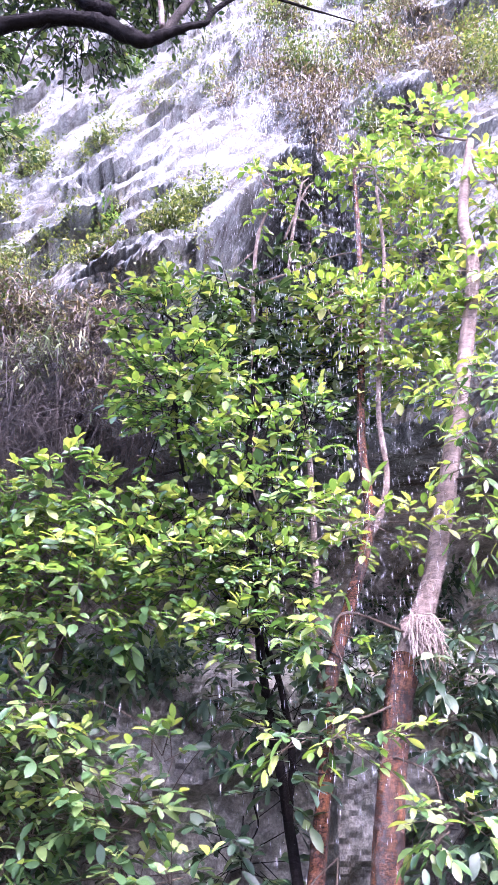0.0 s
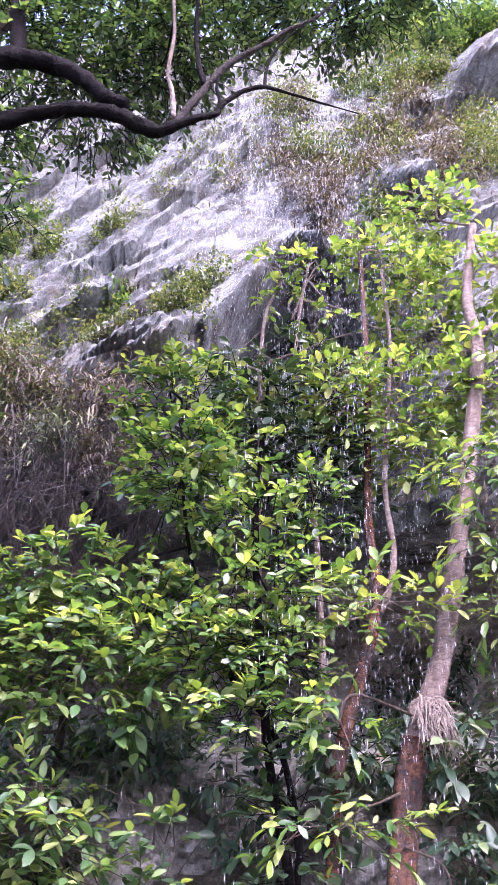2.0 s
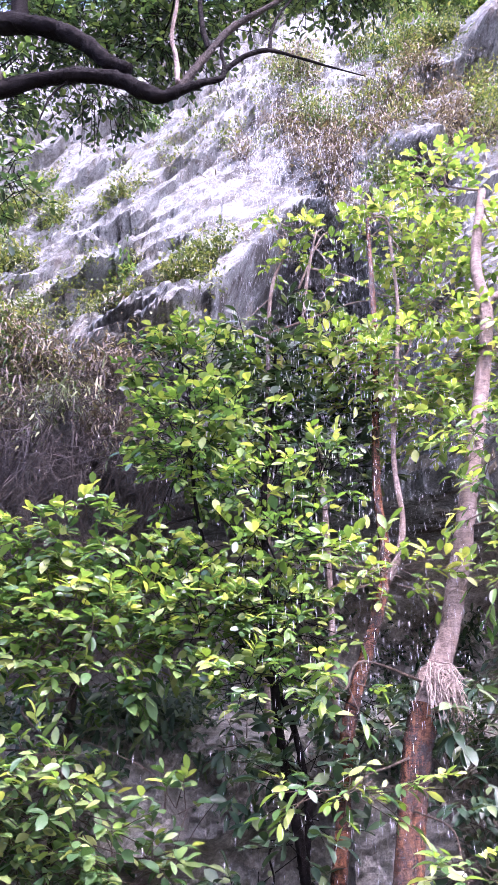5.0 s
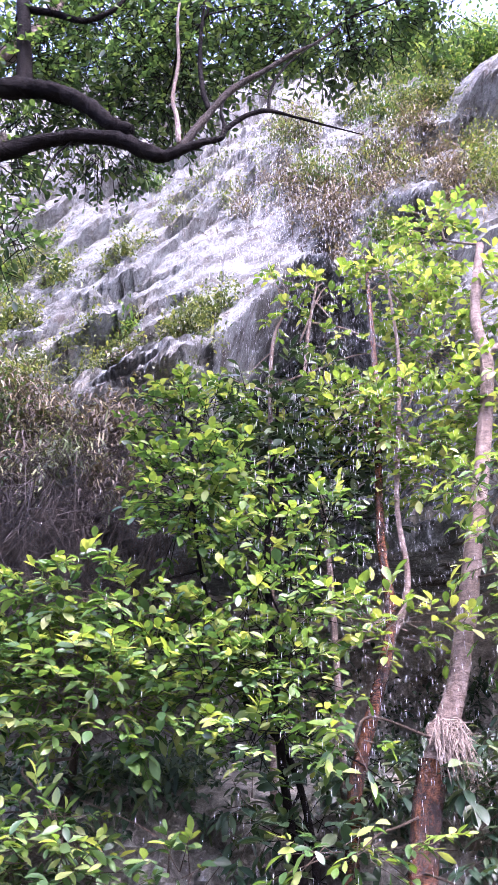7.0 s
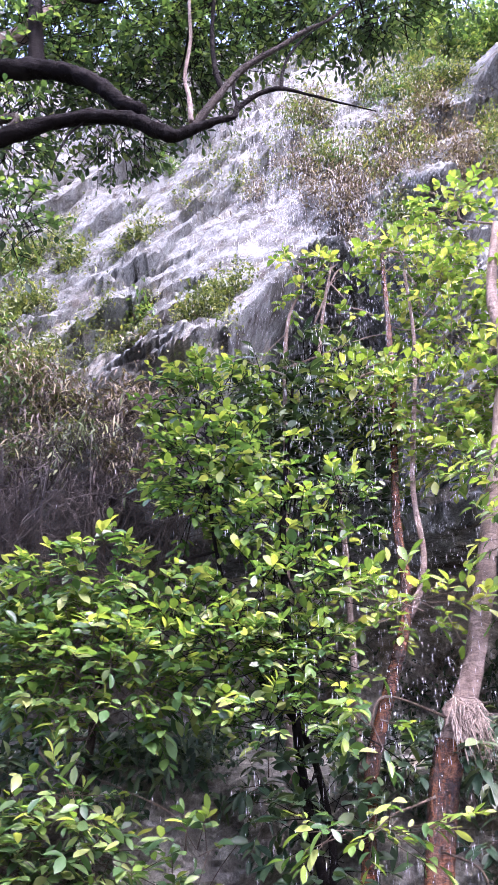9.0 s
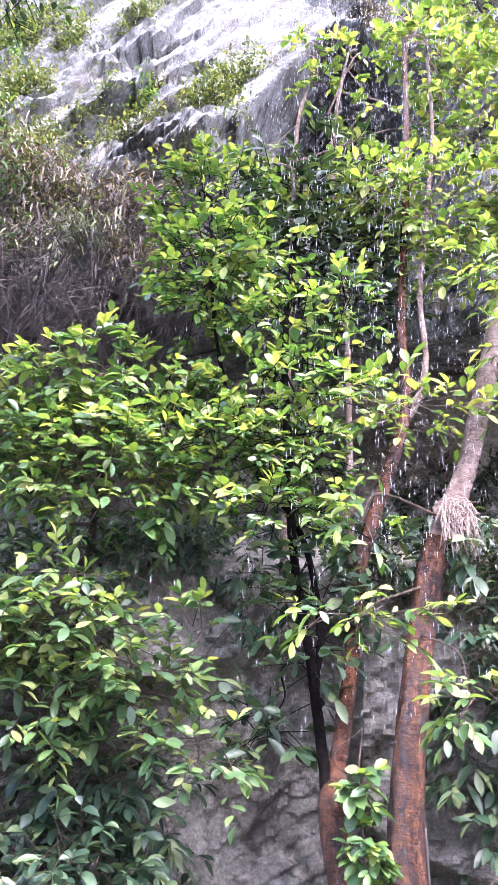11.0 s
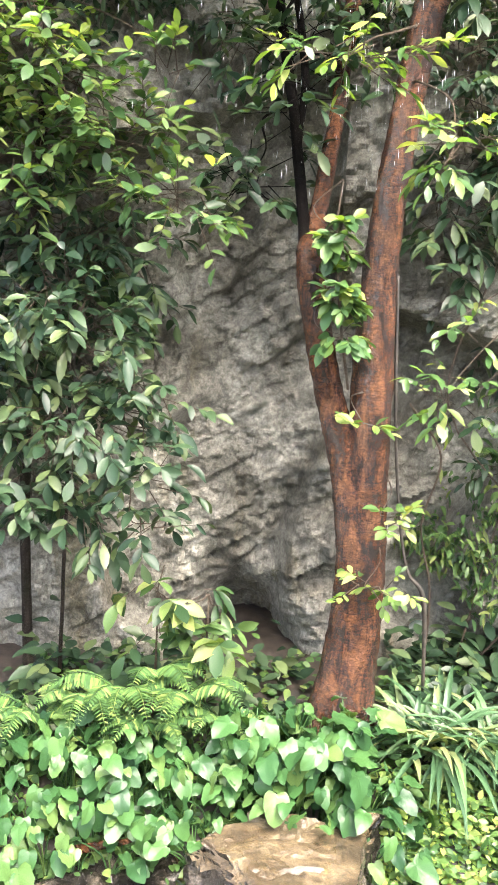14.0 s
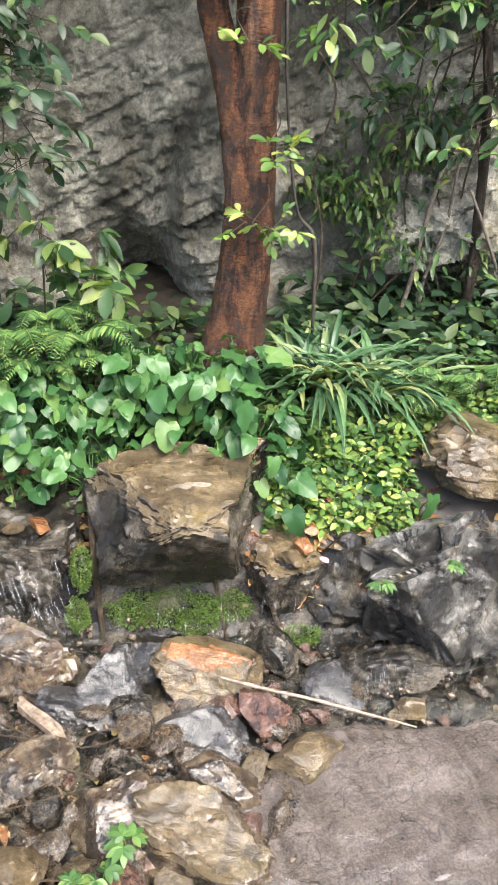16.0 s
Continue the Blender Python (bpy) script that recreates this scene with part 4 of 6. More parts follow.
def canopy_tree():
    tree = thing("canopy_tree", "overhanging tree with dark crooked limbs and small leaves", "tree", (0, 0, 0))
    y = 3.5
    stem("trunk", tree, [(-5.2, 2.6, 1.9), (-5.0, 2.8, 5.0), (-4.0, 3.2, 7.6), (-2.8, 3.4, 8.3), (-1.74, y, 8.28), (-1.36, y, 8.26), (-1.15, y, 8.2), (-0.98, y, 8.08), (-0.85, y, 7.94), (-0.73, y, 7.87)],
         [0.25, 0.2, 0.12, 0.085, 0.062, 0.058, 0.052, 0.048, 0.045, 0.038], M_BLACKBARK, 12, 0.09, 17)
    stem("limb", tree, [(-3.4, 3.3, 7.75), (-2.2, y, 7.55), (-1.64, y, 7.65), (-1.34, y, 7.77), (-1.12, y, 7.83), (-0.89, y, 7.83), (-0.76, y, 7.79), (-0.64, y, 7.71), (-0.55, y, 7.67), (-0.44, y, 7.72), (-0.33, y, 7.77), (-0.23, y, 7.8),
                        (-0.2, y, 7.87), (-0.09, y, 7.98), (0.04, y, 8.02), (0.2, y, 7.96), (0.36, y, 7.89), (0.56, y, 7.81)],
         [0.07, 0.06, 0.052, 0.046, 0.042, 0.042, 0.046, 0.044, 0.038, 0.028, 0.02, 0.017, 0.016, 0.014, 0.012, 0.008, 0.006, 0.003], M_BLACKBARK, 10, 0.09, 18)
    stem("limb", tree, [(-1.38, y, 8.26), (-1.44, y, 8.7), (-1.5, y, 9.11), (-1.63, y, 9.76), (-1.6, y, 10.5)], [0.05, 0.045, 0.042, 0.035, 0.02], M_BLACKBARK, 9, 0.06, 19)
    stem("limb", tree, [(-2.6, 3.45, 8.3), (-1.8, 3.7, 8.75), (-1.5, 3.8, 9.2), (-1.36, 3.9, 9.9)], [0.07, 0.065, 0.055, 0.035], M_PALE, 9, 0.05, 20)
    b = stem("limb", tree, [(-0.45, y, 7.72), (-0.34, y, 7.93), (-0.25, y, 8.09), (-0.15, y, 8.23), (0.02, y, 8.37), (0.19, y, 8.52), (0.35, y, 8.63), (0.52, y, 8.84)], [0.024, 0.023, 0.022, 0.02, 0.017, 0.014, 0.01, 0.005], M_DIMBARK, 8, 0.1, 21)
    stem("limb", tree, [(-0.3, y, 8.04), (-0.34, y, 8.22), (-0.36, y, 8.46), (-0.36, y, 8.79), (-0.33, y, 9.26)], [0.018, 0.016, 0.014, 0.011, 0.006], M_BLACKBARK, 7, 0.07, 22)
    stem("limb", tree, [(-0.46, y, 7.77), (-0.48, y, 7.98), (-0.51, y, 8.15), (-0.49, y, 8.47), (-0.51, y, 8.89), (-0.48, y, 9.34)], [0.016, 0.014, 0.012, 0.011, 0.009, 0.005], M_PALE, 7, 0.07, 23)
    stem("limb", tree, [(-0.23, y, 7.8), (-0.21, y, 7.9), (-0.23, y, 8.03), (-0.19, y, 8.18), (-0.08, y, 8.31)], [0.013, 0.012, 0.009, 0.007, 0.003], M_BLACKBARK, 6, 0.07, 24)
    stem("limb", tree, [(0.04, y, 8.02), (0.05, y, 8.16), (0.09, y, 8.3), (0.17, y, 8.44), (0.3, y, 8.58)], [0.012, 0.01, 0.009, 0.006, 0.003], M_BLACKBARK, 6, 0.07, 25)
    stem("limb", tree, [(-1.48, y, 9.02), (-1.26, y, 8.95), (-1.11, y, 8.88), (-1.01, y, 8.91), (-0.87, y, 9.05), (-0.78, y, 9.36)], [0.024, 0.022, 0.02, 0.018, 0.014, 0.008], M_BLACKBARK, 7, 0.07, 26)
    stem("limb", tree, [(-1.05, y, 7.81), (-1.14, y, 7.69), (-1.18, y, 7.54), (-1.2, y, 7.41)], [0.008, 0.006, 0.005, 0.002], M_BLACKBARK, 6, 0.07, 27)
    stem("limb", tree, [(-1.75, y, 7.75), (-1.5, y, 7.85), (-1.44, y, 7.82), (-1.5, y, 7.72)], [0.03, 0.028, 0.026, 0.022], M_DIMBARK, 8, 0.07, 28)
    rts = np.vstack([b, [(-1.5, y, 9.4), (-1.52, y, 8.98), (-0.33, y, 8.91), (-0.5, y, 8.58), (-1.4, 3.9, 10.2), (-1.77, y, 8.25)]])
    crown(tree, [(-1.6, 3.9, 8.8, 0.5, 0.5), (-1.0, 3.9, 9.1, 0.6, 0.5), (-0.3, 3.8, 9.2, 0.6, 0.45), (0.4, 3.7, 9.1, 0.45, 0.32), (0.8, 3.7, 9.2, 0.3, 0.28), (0.62, 3.7, 8.85, 0.2, 0.16), (1.15, 3.75, 9.35, 0.22, 0.2), (-0.6, 3.9, 8.7, 0.35, 0.25), (-1.0, 4.1, 8.5, 0.4, 0.25), (-1.55, 3.7, 7.9, 0.25, 0.25),
                 (-1.45, 3.7, 7.25, 0.2, 0.2), (0.1, 3.9, 9.8, 0.7, 0.35), (-0.8, 4.0, 10.0, 0.9, 0.5), (1.05, 3.7, 9.8, 0.28, 0.2), (-1.9, 4.0, 9.8, 0.6, 0.6)],
          M_CANOPY, 71, (0.052, 0.026), 0.95, 250, twig=0.2, toward=(0, 0, -0.3), roots=rts, limb=0.007, limb_mat=M_BLACKBARK)


canopy_tree()


# ---- plants on the rock face ----
def tufts(name, spots, mat, seed, size, width, label, category, wild=0.6, up=0.7, puff=0.1, sprigs=(8, 15)):
    """Tufts of blades or small leaves rooted in ledges; spots: x, z, half width, half height, how many, slant."""
    rs = np.random.RandomState(seed)
    P, D, N, L = [], [], [], []
    for sx, sz, rw, rh, k, *slant in spots:
        cut = rs.uniform(-0.15, 0.1)
        for _ in range(k):
            a = rs.normal(0, 0.5) * rw
            x, z = sx + a, sz + rs.normal(0, 0.5) * rh + a * (slant[0] if slant else 0)
            if noise.noise(Vector((x * 2.2, z * 1.4, seed))) < cut:
                continue
            base = np.array([x, cliff_y(x, z) + 0.03, z])
            m = rs.randint(*sprigs)
            o = np.abs(rs.normal(0, puff * (0.4 + rs.rand()), (m, 1))) * np.array([0, -0.8, 0.6])
            P.append(base + rs.normal(0, 0.06, (m, 3)) + o)
            D.append(np.array([0, -0.75, up]) + rs.normal(0, wild, (m, 3)))
            N.append(np.array([0, -0.4, 1.0]) + rs.normal(0, 0.4, (m, 3)))
            L.append(size * rs.uniform(0.5, 1.3, m))
    P, D, N, L = np.vstack(P), np.vstack(D), np.vstack(N), np.concatenate(L)
    v, f = leaf_geo(P, D, N, L, L * width, rs.uniform(0.3, 0.9, len(P)), 0.15)
    ob = part(name, mesh_of(name, v, f), mat)
    tagged(ob, label, category, kind="stuff")


def along(seam, a, b, k, lift=0.03, wide=0.05):
    """Spots for plants along an overhanging seam."""
    at, slant = SEAMS[seam][:2]
    out = []
    for r in np.arange(a, b, 0.22):
        (x, z), (x2, z2) = on_face(at + slant * r + lift, r), on_face(at + slant * r + lift, r + 0.1)
        out.append((x, z, 0.22, wide, k, (z2 - z) / (x2 - x)))
    return out


tufts("cliff_scrub", [(0.45, 14.9, 0.5, 0.9, 260, 0.8), (0.9, 12.7, 0.6, 0.5, 260), (0.6, 13.4, 0.5, 0.5, 140), (1.5, 11.5, 0.4, 0.35, 180), (2.4, 16.1, 0.8, 0.4, 300, 0.8), (2.9, 16.4, 0.6, 0.3, 200, 0.9), (3.3, 14.9, 0.5, 1.2, 300), (1.7, 13.6, 0.5, 0.6, 160),
                      (3.1, 13.2, 0.5, 0.9, 260), (1.5, 15.9, 0.6, 0.5, 200, 1.0), (2.6, 17.6, 0.9, 0.6, 260, 0.8), (2.2, 18.6, 0.7, 0.5, 200), (-0.6, 12.6, 0.15, 0.2, 40), (-1.25, 14.6, 0.15, 0.25, 50)],
      M_SCRUB, 81, 0.075, 0.34, "olive green scrub rooted in the ledges of the cliff", "scrub", puff=0.18)
tufts("ledge_scrub", [(-2.9, 10.6, 0.4, 0.4, 260, 1.0), (-2.55, 10.0, 0.35, 0.35, 260, 1.0), (-2.2, 10.7, 0.3, 0.25, 140, 1.0), (-2.5, 9.4, 0.3, 0.3, 220, 0.8), (-2.75, 8.8, 0.4, 0.4, 200), (-1.75, 10.9, 0.22, 0.22, 90, 1.2), (-2.1, 8.2, 0.35, 0.3, 200), (-1.55, 7.6, 0.45, 0.2, 200, 0.4),
                      (-0.75, 9.35, 0.35, 0.22, 220, 0.9), (-0.3, 9.75, 0.25, 0.2, 120, 0.8), (-1.25, 8.85, 0.25, 0.08, 90, 0.6), (-0.35, 8.75, 0.2, 0.2, 80), (-1.95, 7.3, 0.7, 0.4, 240), (-0.9, 7.9, 0.5, 0.25, 160), (-0.9, 9.05, 0.4, 0.1, 120, 0.5)],
      M_SCRUB, 86, 0.065, 0.34, "low olive plants along the wet cliff ledges", "scrub", puff=0.11)
tufts("seam_growth", along(0, -2.6, -0.8, 26) + along(3, -0.4, 1.4, 16) + along(4, 0.6, 1.6, 12) + along(5, -2.0, -0.1, 24, -0.04, 0.1) + along(7, -1.9, -0.5, 24) + along(14, 0.8, 1.5, 14) + along(9, 2.8, 3.6, 40, 0.05) + along(11, 1.8, 3.0, 14) + along(15, -0.2, 0.7, 10),
      M_SCRUB, 88, 0.055, 0.32, "small olive plants growing along the seams of the rock", "scrub", puff=0.06)
tufts("dry_growth", [(0.75, 12.2, 0.45, 0.7, 420), (1.1, 11.3, 0.45, 0.3, 300, -0.5), (0.5, 13.0, 0.4, 0.5, 220), (2.1, 14.0, 0.7, 0.8, 480), (2.6, 12.9, 0.5, 0.9, 380), (3.0, 14.3, 0.4, 0.6, 220), (0.5, 15.0, 0.3, 0.6, 180), (1.35, 12.8, 0.4, 0.6, 260), (2.6, 15.2, 0.6, 0.3, 260, 0.7),
                     (-1.9, 7.6, 0.6, 0.35, 420), (-1.9, 6.9, 0.8, 0.35, 520), (-1.2, 6.8, 0.4, 0.3, 200), (-1.3, 7.5, 0.4, 0.3, 260), (-2.3, 7.9, 0.4, 0.4, 220), (-1.2, 8.72, 0.25, 0.1, 80, 0.6), (-0.35, 12.1, 0.25, 0.15, 60, 1.2), (-0.15, 12.7, 0.15, 0.3, 60), (-1.9, 14.2, 0.4, 0.2, 80, 1.5), (0.95, 10.6, 0.25, 0.2, 120, -1.2)],
      M_DRY, 82, 0.1, 0.13, "brown dry ferns and grass hanging on the cliff", "dry plants", 0.6, 0.1, 0.16)
tufts("fern_cover", [(-2.25, 7.7, 0.25, 0.35, 110), (-2.6, 8.4, 0.3, 0.4, 90), (3.5, 14.2, 0.5, 0.8, 160), (-2.1, 6.9, 0.25, 0.3, 60), (1.35, 11.5, 0.3, 0.1, 60), (-2.7, 10.2, 0.3, 0.3, 90), (-2.5, 10.6, 0.25, 0.2, 60), (2.0, 15.9, 0.5, 0.3, 140, 0.8), (2.7, 16.6, 0.5, 0.3, 140, 0.9), (0.85, 12.95, 0.3, 0.15, 60), (-1.3, 9.3, 0.12, 0.15, 30), (-1.6, 13.3, 0.2, 0.2, 40)],
      M_FERN, 83, 0.1, 0.25, "light green ferns on the cliff ledge", "ferns", puff=0.12)
tufts("clifftop_thicket", [(3.0, 19.4, 0.8, 0.6, 520), (3.9, 19.5, 0.8, 0.7, 700), (5.0, 20.0, 1.0, 0.7, 700), (4.6, 18.9, 0.8, 0.5, 620), (3.2, 18.2, 0.6, 0.5, 260), (2.2, 19.6, 0.7, 0.3, 190), (0.3, 19.4, 0.9, 0.4, 200), (-2.5, 19.0, 2.0, 0.7, 360), (6.5, 20.6, 1.2, 0.6, 300)], M_LEAFM, 84, 0.11, 0.42, "green bushes along the top edge of the cliff", "bushes", 0.7, 0.8, 0.3)
tufts("root_ferns", [(-2.4, 7.3, 0.5, 0.5, 160), (-1.9, 7.0, 0.5, 0.4, 160), (-1.4, 7.1, 0.4, 0.4, 130), (-1.1, 7.5, 0.3, 0.3, 80), (-2.0, 6.75, 0.8, 0.12, 120), (-1.1, 6.7, 0.3, 0.3, 90)], M_SCRUB, 89, 0.075, 0.22, "dull green ferns among the tangled roots", "ferns", 0.7, -0.1, 0.14, (6, 11))
# Dark plants fill hollow and ledge, standing in for the shade there.
tufts("hollow_growth", [(-0.2, 8.3, 0.2, 0.3, 90), (-0.27, 8.5, 0.06, 0.12, 50), (-0.19, 8.76, 0.06, 0.13, 70), (-0.1, 9.05, 0.06, 0.14, 80), (0.0, 9.33, 0.06, 0.13, 80), (0.1, 9.58, 0.06, 0.13, 70), (0.2, 9.85, 0.06, 0.12, 60), (0.35, 8.6, 0.35, 0.6, 170), (0.75, 9.3, 0.35, 0.6, 170), (0.2, 7.6, 0.5, 0.6, 120), (0.9, 5.9, 0.9, 0.9, 120), (-0.2, 5.8, 0.9, 0.7, 100), (1.7, 5.2, 0.5, 1.2, 120), (1.5, 3.6, 0.5, 1.2, 90), (0.6, 4.8, 0.6, 0.4, 160), (-0.6, 4.8, 0.7, 0.4, 200), (1.4, 4.8, 0.5, 0.4, 120), (-1.4, 4.8, 0.5, 0.4, 120)], M_LEAFD, 85, 0.09, 0.4, "dark green plants that deepen the shade of the cliff hollow", "plants", 0.7, 0.3)
tufts("wall_growth", [(1.3, 1.7, 0.35, 0.2, 70), (1.6, 2.1, 0.3, 0.25, 50), (2.0, 2.6, 0.3, 0.5, 60), (1.5, 1.45, 0.5, 0.1, 40)], M_LEAFM, 87, 0.07, 0.4, "small green ferns and moss in the creases of the wall", "plants", 0.7, 0.3, 0.03)


def hanging_roots():
    rs = np.random.RandomState(9)
    geos = []
    for _ in range(2300):
        x, z = rs.uniform(-2.9, -0.7), 6.25 + 1.7 * rs.beta(1.1, 1.5)
        s = np.array([x, cliff_y(x, z) - 0.02, z])
        l = rs.uniform(0.1, 0.5) * (1.5 if rs.rand() < 0.15 else 1.0)
        o = np.array([rs.normal(0, 0.16), -rs.uniform(0.03, 0.25), rs.uniform(-0.02, 0.12)])
        w = rs.normal(0, 0.07, (3, 3))
        geos.append(tube_geo(spline([s, s + o + w[0] - [0, 0, l * 0.15], s + o * rs.uniform(0.6, 1.8) + w[1] - [0, 0, l * 0.6], s + o * rs.uniform(0.3, 1.8) + w[2] - [0, 0, l]], 3), [0.0028, 0.0022, 0.0015, 0.0007], 3))
    for _ in range(900):
        x = rs.uniform(-2.9, -0.7)
        s = np.array([x, cliff_y(x, 6.7) - rs.uniform(0.0, 0.3), rs.uniform(6.3, 6.8)])
        l, w = rs.uniform(0.25, 0.85), rs.normal(0, 0.15, (3, 3))
        geos.append(tube_geo(spline([s, s + w[0] + [0, -0.1, -l * 0.2], s + w[1] + [0, -0.05, -l * 0.6], s + w[2] + [0, 0, -l]], 3), [0.004, 0.0034, 0.002, 0.0008], 3))
    v, f = joined(geos)
    tagged(part("root_tangle", mesh_of("root_tangle", v, f), M_TANGLE), "tangled dry grey-brown roots hanging over a hollow", "roots", kind="stuff")


hanging_roots()


# ---- falling water ----
def waterfall():
    fall = thing("waterfall", "thin waterfall breaking into threads and drops", "waterfall", (0, 0, 0))
    rs = np.random.RandomState(4)
    for i in range(40):
        x, z = rs.normal(-0.05, 0.3), 16.5 + rs.uniform(-2.5, 1)
        pts = []
        while z > 11.6 - rs.uniform(0, 1.0) and len(pts) < 40:
            pts.append((x, cliff_y(x, z) - 0.03, z))
            z -= 0.22
            x += rs.normal(0.008, 0.035)
        v, f = tube_geo(np.array(pts), [0.0007, 0.0022, 0.0015, 0.0025, 0.0007], 4, 0.5, i)
        part("water_thread", mesh_of("water_thread", v, f), M_FILM, fall)
    k = 19000
    P = np.stack([rs.normal(0.5, 0.55, k), rs.uniform(4.2, 6.4, k), 3.6 + 8.0 * rs.beta(1.6, 1.5, k)], 1)
    h = np.where(np.arange(k) % 2 == 0, rs.uniform(0.002, 0.008, k), rs.uniform(0.01, 0.034, k))
    w = np.where(np.arange(k) % 2 == 0, rs.uniform(0.0007, 0.0014, k), 0.00075)
    near = 2600
    for n in range(near):
        x, z = 0.1 + 0.5 * rs.randn(), rs.uniform(10.0, 15.5)
        P[n] = (x, cliff_y(x, z) - 0.8 * rs.rand() ** 2, z)
    base = np.array([[0, 0, 1], [1, 0, 0], [0, 1, 0], [-1, 0, 0], [0, -1, 0], [0, 0, -1.0]])
    v = P[:, None, :] + base[None] * np.stack([w, w, h], 1)[:, None, :]
    lean = (P[:, 0] - 0.2) * 0.06
    h[:near] *= 0.6
    v[:, :, 0] -= (v[:, :, 2] - P[:, None, 2]) * lean[:, None]
    q = [[0, 1, 2], [0, 2, 3], [0, 3, 4], [0, 4, 1], [5, 2, 1], [5, 3, 2], [5, 4, 3], [5, 1, 4]]
    f = [[i + 6 * b for i in t] for b in range(k) for t in q]
    tagged(part("spray", mesh_of("spray", v.reshape(-1, 3), f), M_DROP, fall), kind="stuff")


waterfall()


# ---- creek stones ----
def rock(name, label, at, size, seed, mat, turn=(0, 0, 0), level=4, cuts=9, rough=0.05, flat_top=None, category="rock", faces=(), freq=1.6, lump=0.45, lit_or_stained_top=None):
    me = rock_mesh(name, size, seed, level, cuts, rough, flat_top, freq, faces, lump)
    me.materials.append(mat)
    if lit_or_stained_top:
        # second material on upper faces: painted top light, olive patches, rust; ragged edge
        me.materials.append(lit_or_stained_top[0])
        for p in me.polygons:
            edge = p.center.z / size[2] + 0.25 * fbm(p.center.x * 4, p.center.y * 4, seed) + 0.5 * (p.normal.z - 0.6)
            p.material_index = 1 if edge > lit_or_stained_top[1] else 0
    ob = new(name, me)
    ob.matrix_world = pose(*at, *turn)
    return tagged(ob, label, category)


# Tan top over dark sides: wetness, plus light and shade painted in.
rock("boulder", "large tan boulder with a flat lit top and dark, wet, shaded face", (0.26, 3.74, 0.53), (0.58, 0.46, 0.44), 7, M_DARK, (0, 0, 0), 6, 2, 0.05, None, lit_or_stained_top=(M_BOULDER, 0.42), freq=1.3,
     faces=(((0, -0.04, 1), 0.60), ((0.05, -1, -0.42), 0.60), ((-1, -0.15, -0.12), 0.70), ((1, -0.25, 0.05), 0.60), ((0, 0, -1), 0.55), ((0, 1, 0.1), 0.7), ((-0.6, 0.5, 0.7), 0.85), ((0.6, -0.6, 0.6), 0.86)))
rock("rock_ledge", "dark mossy rock ledge beneath the boulders", (0.45, 4.02, 0.08), (0.85, 0.55, 0.46), 19, M_DARK, (0, 0, 0), 5, 4, 0.07, None, faces=(((0, 0, 1), 0.6), ((0, -1, 0.1), 0.66), ((-1, 0, 0), 0.75), ((1, 0, 0), 0.8), ((0, 0, -1), 0.6)))
rock("boulder", "dark wet craggy boulder with grey and mossy patches", (1.66, 3.44, 0.30), (0.86, 0.50, 0.70), 23, M_CRAG, (0, 14, 12), 6, 10, 0.11, (0.1, -0.5, 1), freq=0.65, lump=0.75, lit_or_stained_top=(M_BOULDER, 0.72))
rock("rock", "yellow-brown rock at the edge of the plants", (1.97, 4.08, 0.72), (0.42, 0.32, 0.25), 31, M_BOULDER, (0, 4, 10), 5, 7, 0.06, lump=0.5)
rock("rock", "small grey-brown rock behind the dark boulder", (2.1, 3.8, 0.75), (0.22, 0.18, 0.2), 33, M_STONE)
rock("rock_ledge", "dark rock ledge with water trickling over it", (-0.66, 3.85, 0.22), (0.64, 0.55, 0.48), 41, M_DARK, (0, 0, 0), 6, 3, 0.06, None,
     faces=(((0, -0.05, 1), 0.6), ((0.05, -1, 0.12), 0.6), ((-1, 0, 0), 0.8), ((1, -0.1, 0), 0.68), ((0, 0, -1), 0.7)))
rock("rock", "squat dark stone with a pale flat top", (0.86, 3.72, 0.24), (0.24, 0.24, 0.24), 43, M_DARK, (0, 0, 10), 5, 6, 0.06, (0, -0.2, 1), lit_or_stained_top=(M_BOULDER, 0.5))
rock("rock", "dark wet rock in the shade of the boulders", (1.12, 3.75, 0.2), (0.28, 0.3, 0.28), 44, M_DARK, (0, 20, 0), 4, 9, 0.08)
rock("rock", "flat orange-stained stone in the creek", (0.48, 3.22, 0.05), (0.31, 0.22, 0.13), 51, M_BOULDER, (16, 6, -8), 5, 5, 0.06, (0, -0.1, 1), lump=0.4, lit_or_stained_top=(M_ORANGE, 0.66))
rock("rock", "tan flat stone with a broken edge", (-0.42, 3.28, 0.08), (0.34, 0.24, 0.16), 52, M_STONE, (14, 4, 6), 5, 7, 0.06, (0, -0.1, 1), lump=0.45)
rock("rock", "dark shining wet stone", (0.0, 3.12, 0.02), (0.24, 0.24, 0.12), 53, M_SHEEN, (20, 6, 20), 5, 7, 0.07, (0, -0.3, 1), lump=0.5)
rock("rock", "dark wet slab under running water", (0.28, 2.86, -0.02), (0.32, 0.24, 0.14), 54, M_SHEEN, (22, 4, -14), 5, 7, 0.07, (0, -0.3, 1), lump=0.5)
rock("rock", "yellow-topped wet rock at the water's edge", (0.34, 2.30, 0.06), (0.38, 0.22, 0.22), 55, M_STONE, (12, 3, -10), 5, 6, 0.07, (0, -0.1, 1), lit_or_stained_top=(M_BOULDER, 0.5), lump=0.4)
rock("rock", "tilted grey-brown slab of rock", (0.02, 2.42, 0.06), (0.22, 0.22, 0.2), 56, M_STONE, (18, -12, 30), 5, 7, 0.06, (0, -0.2, 1))
rock("rock", "pale wet rounded stone", (1.02, 3.12, 0.0), (0.17, 0.17, 0.09), 57, M_SHEEN, (16, 8, 20), 4, 6, 0.05)
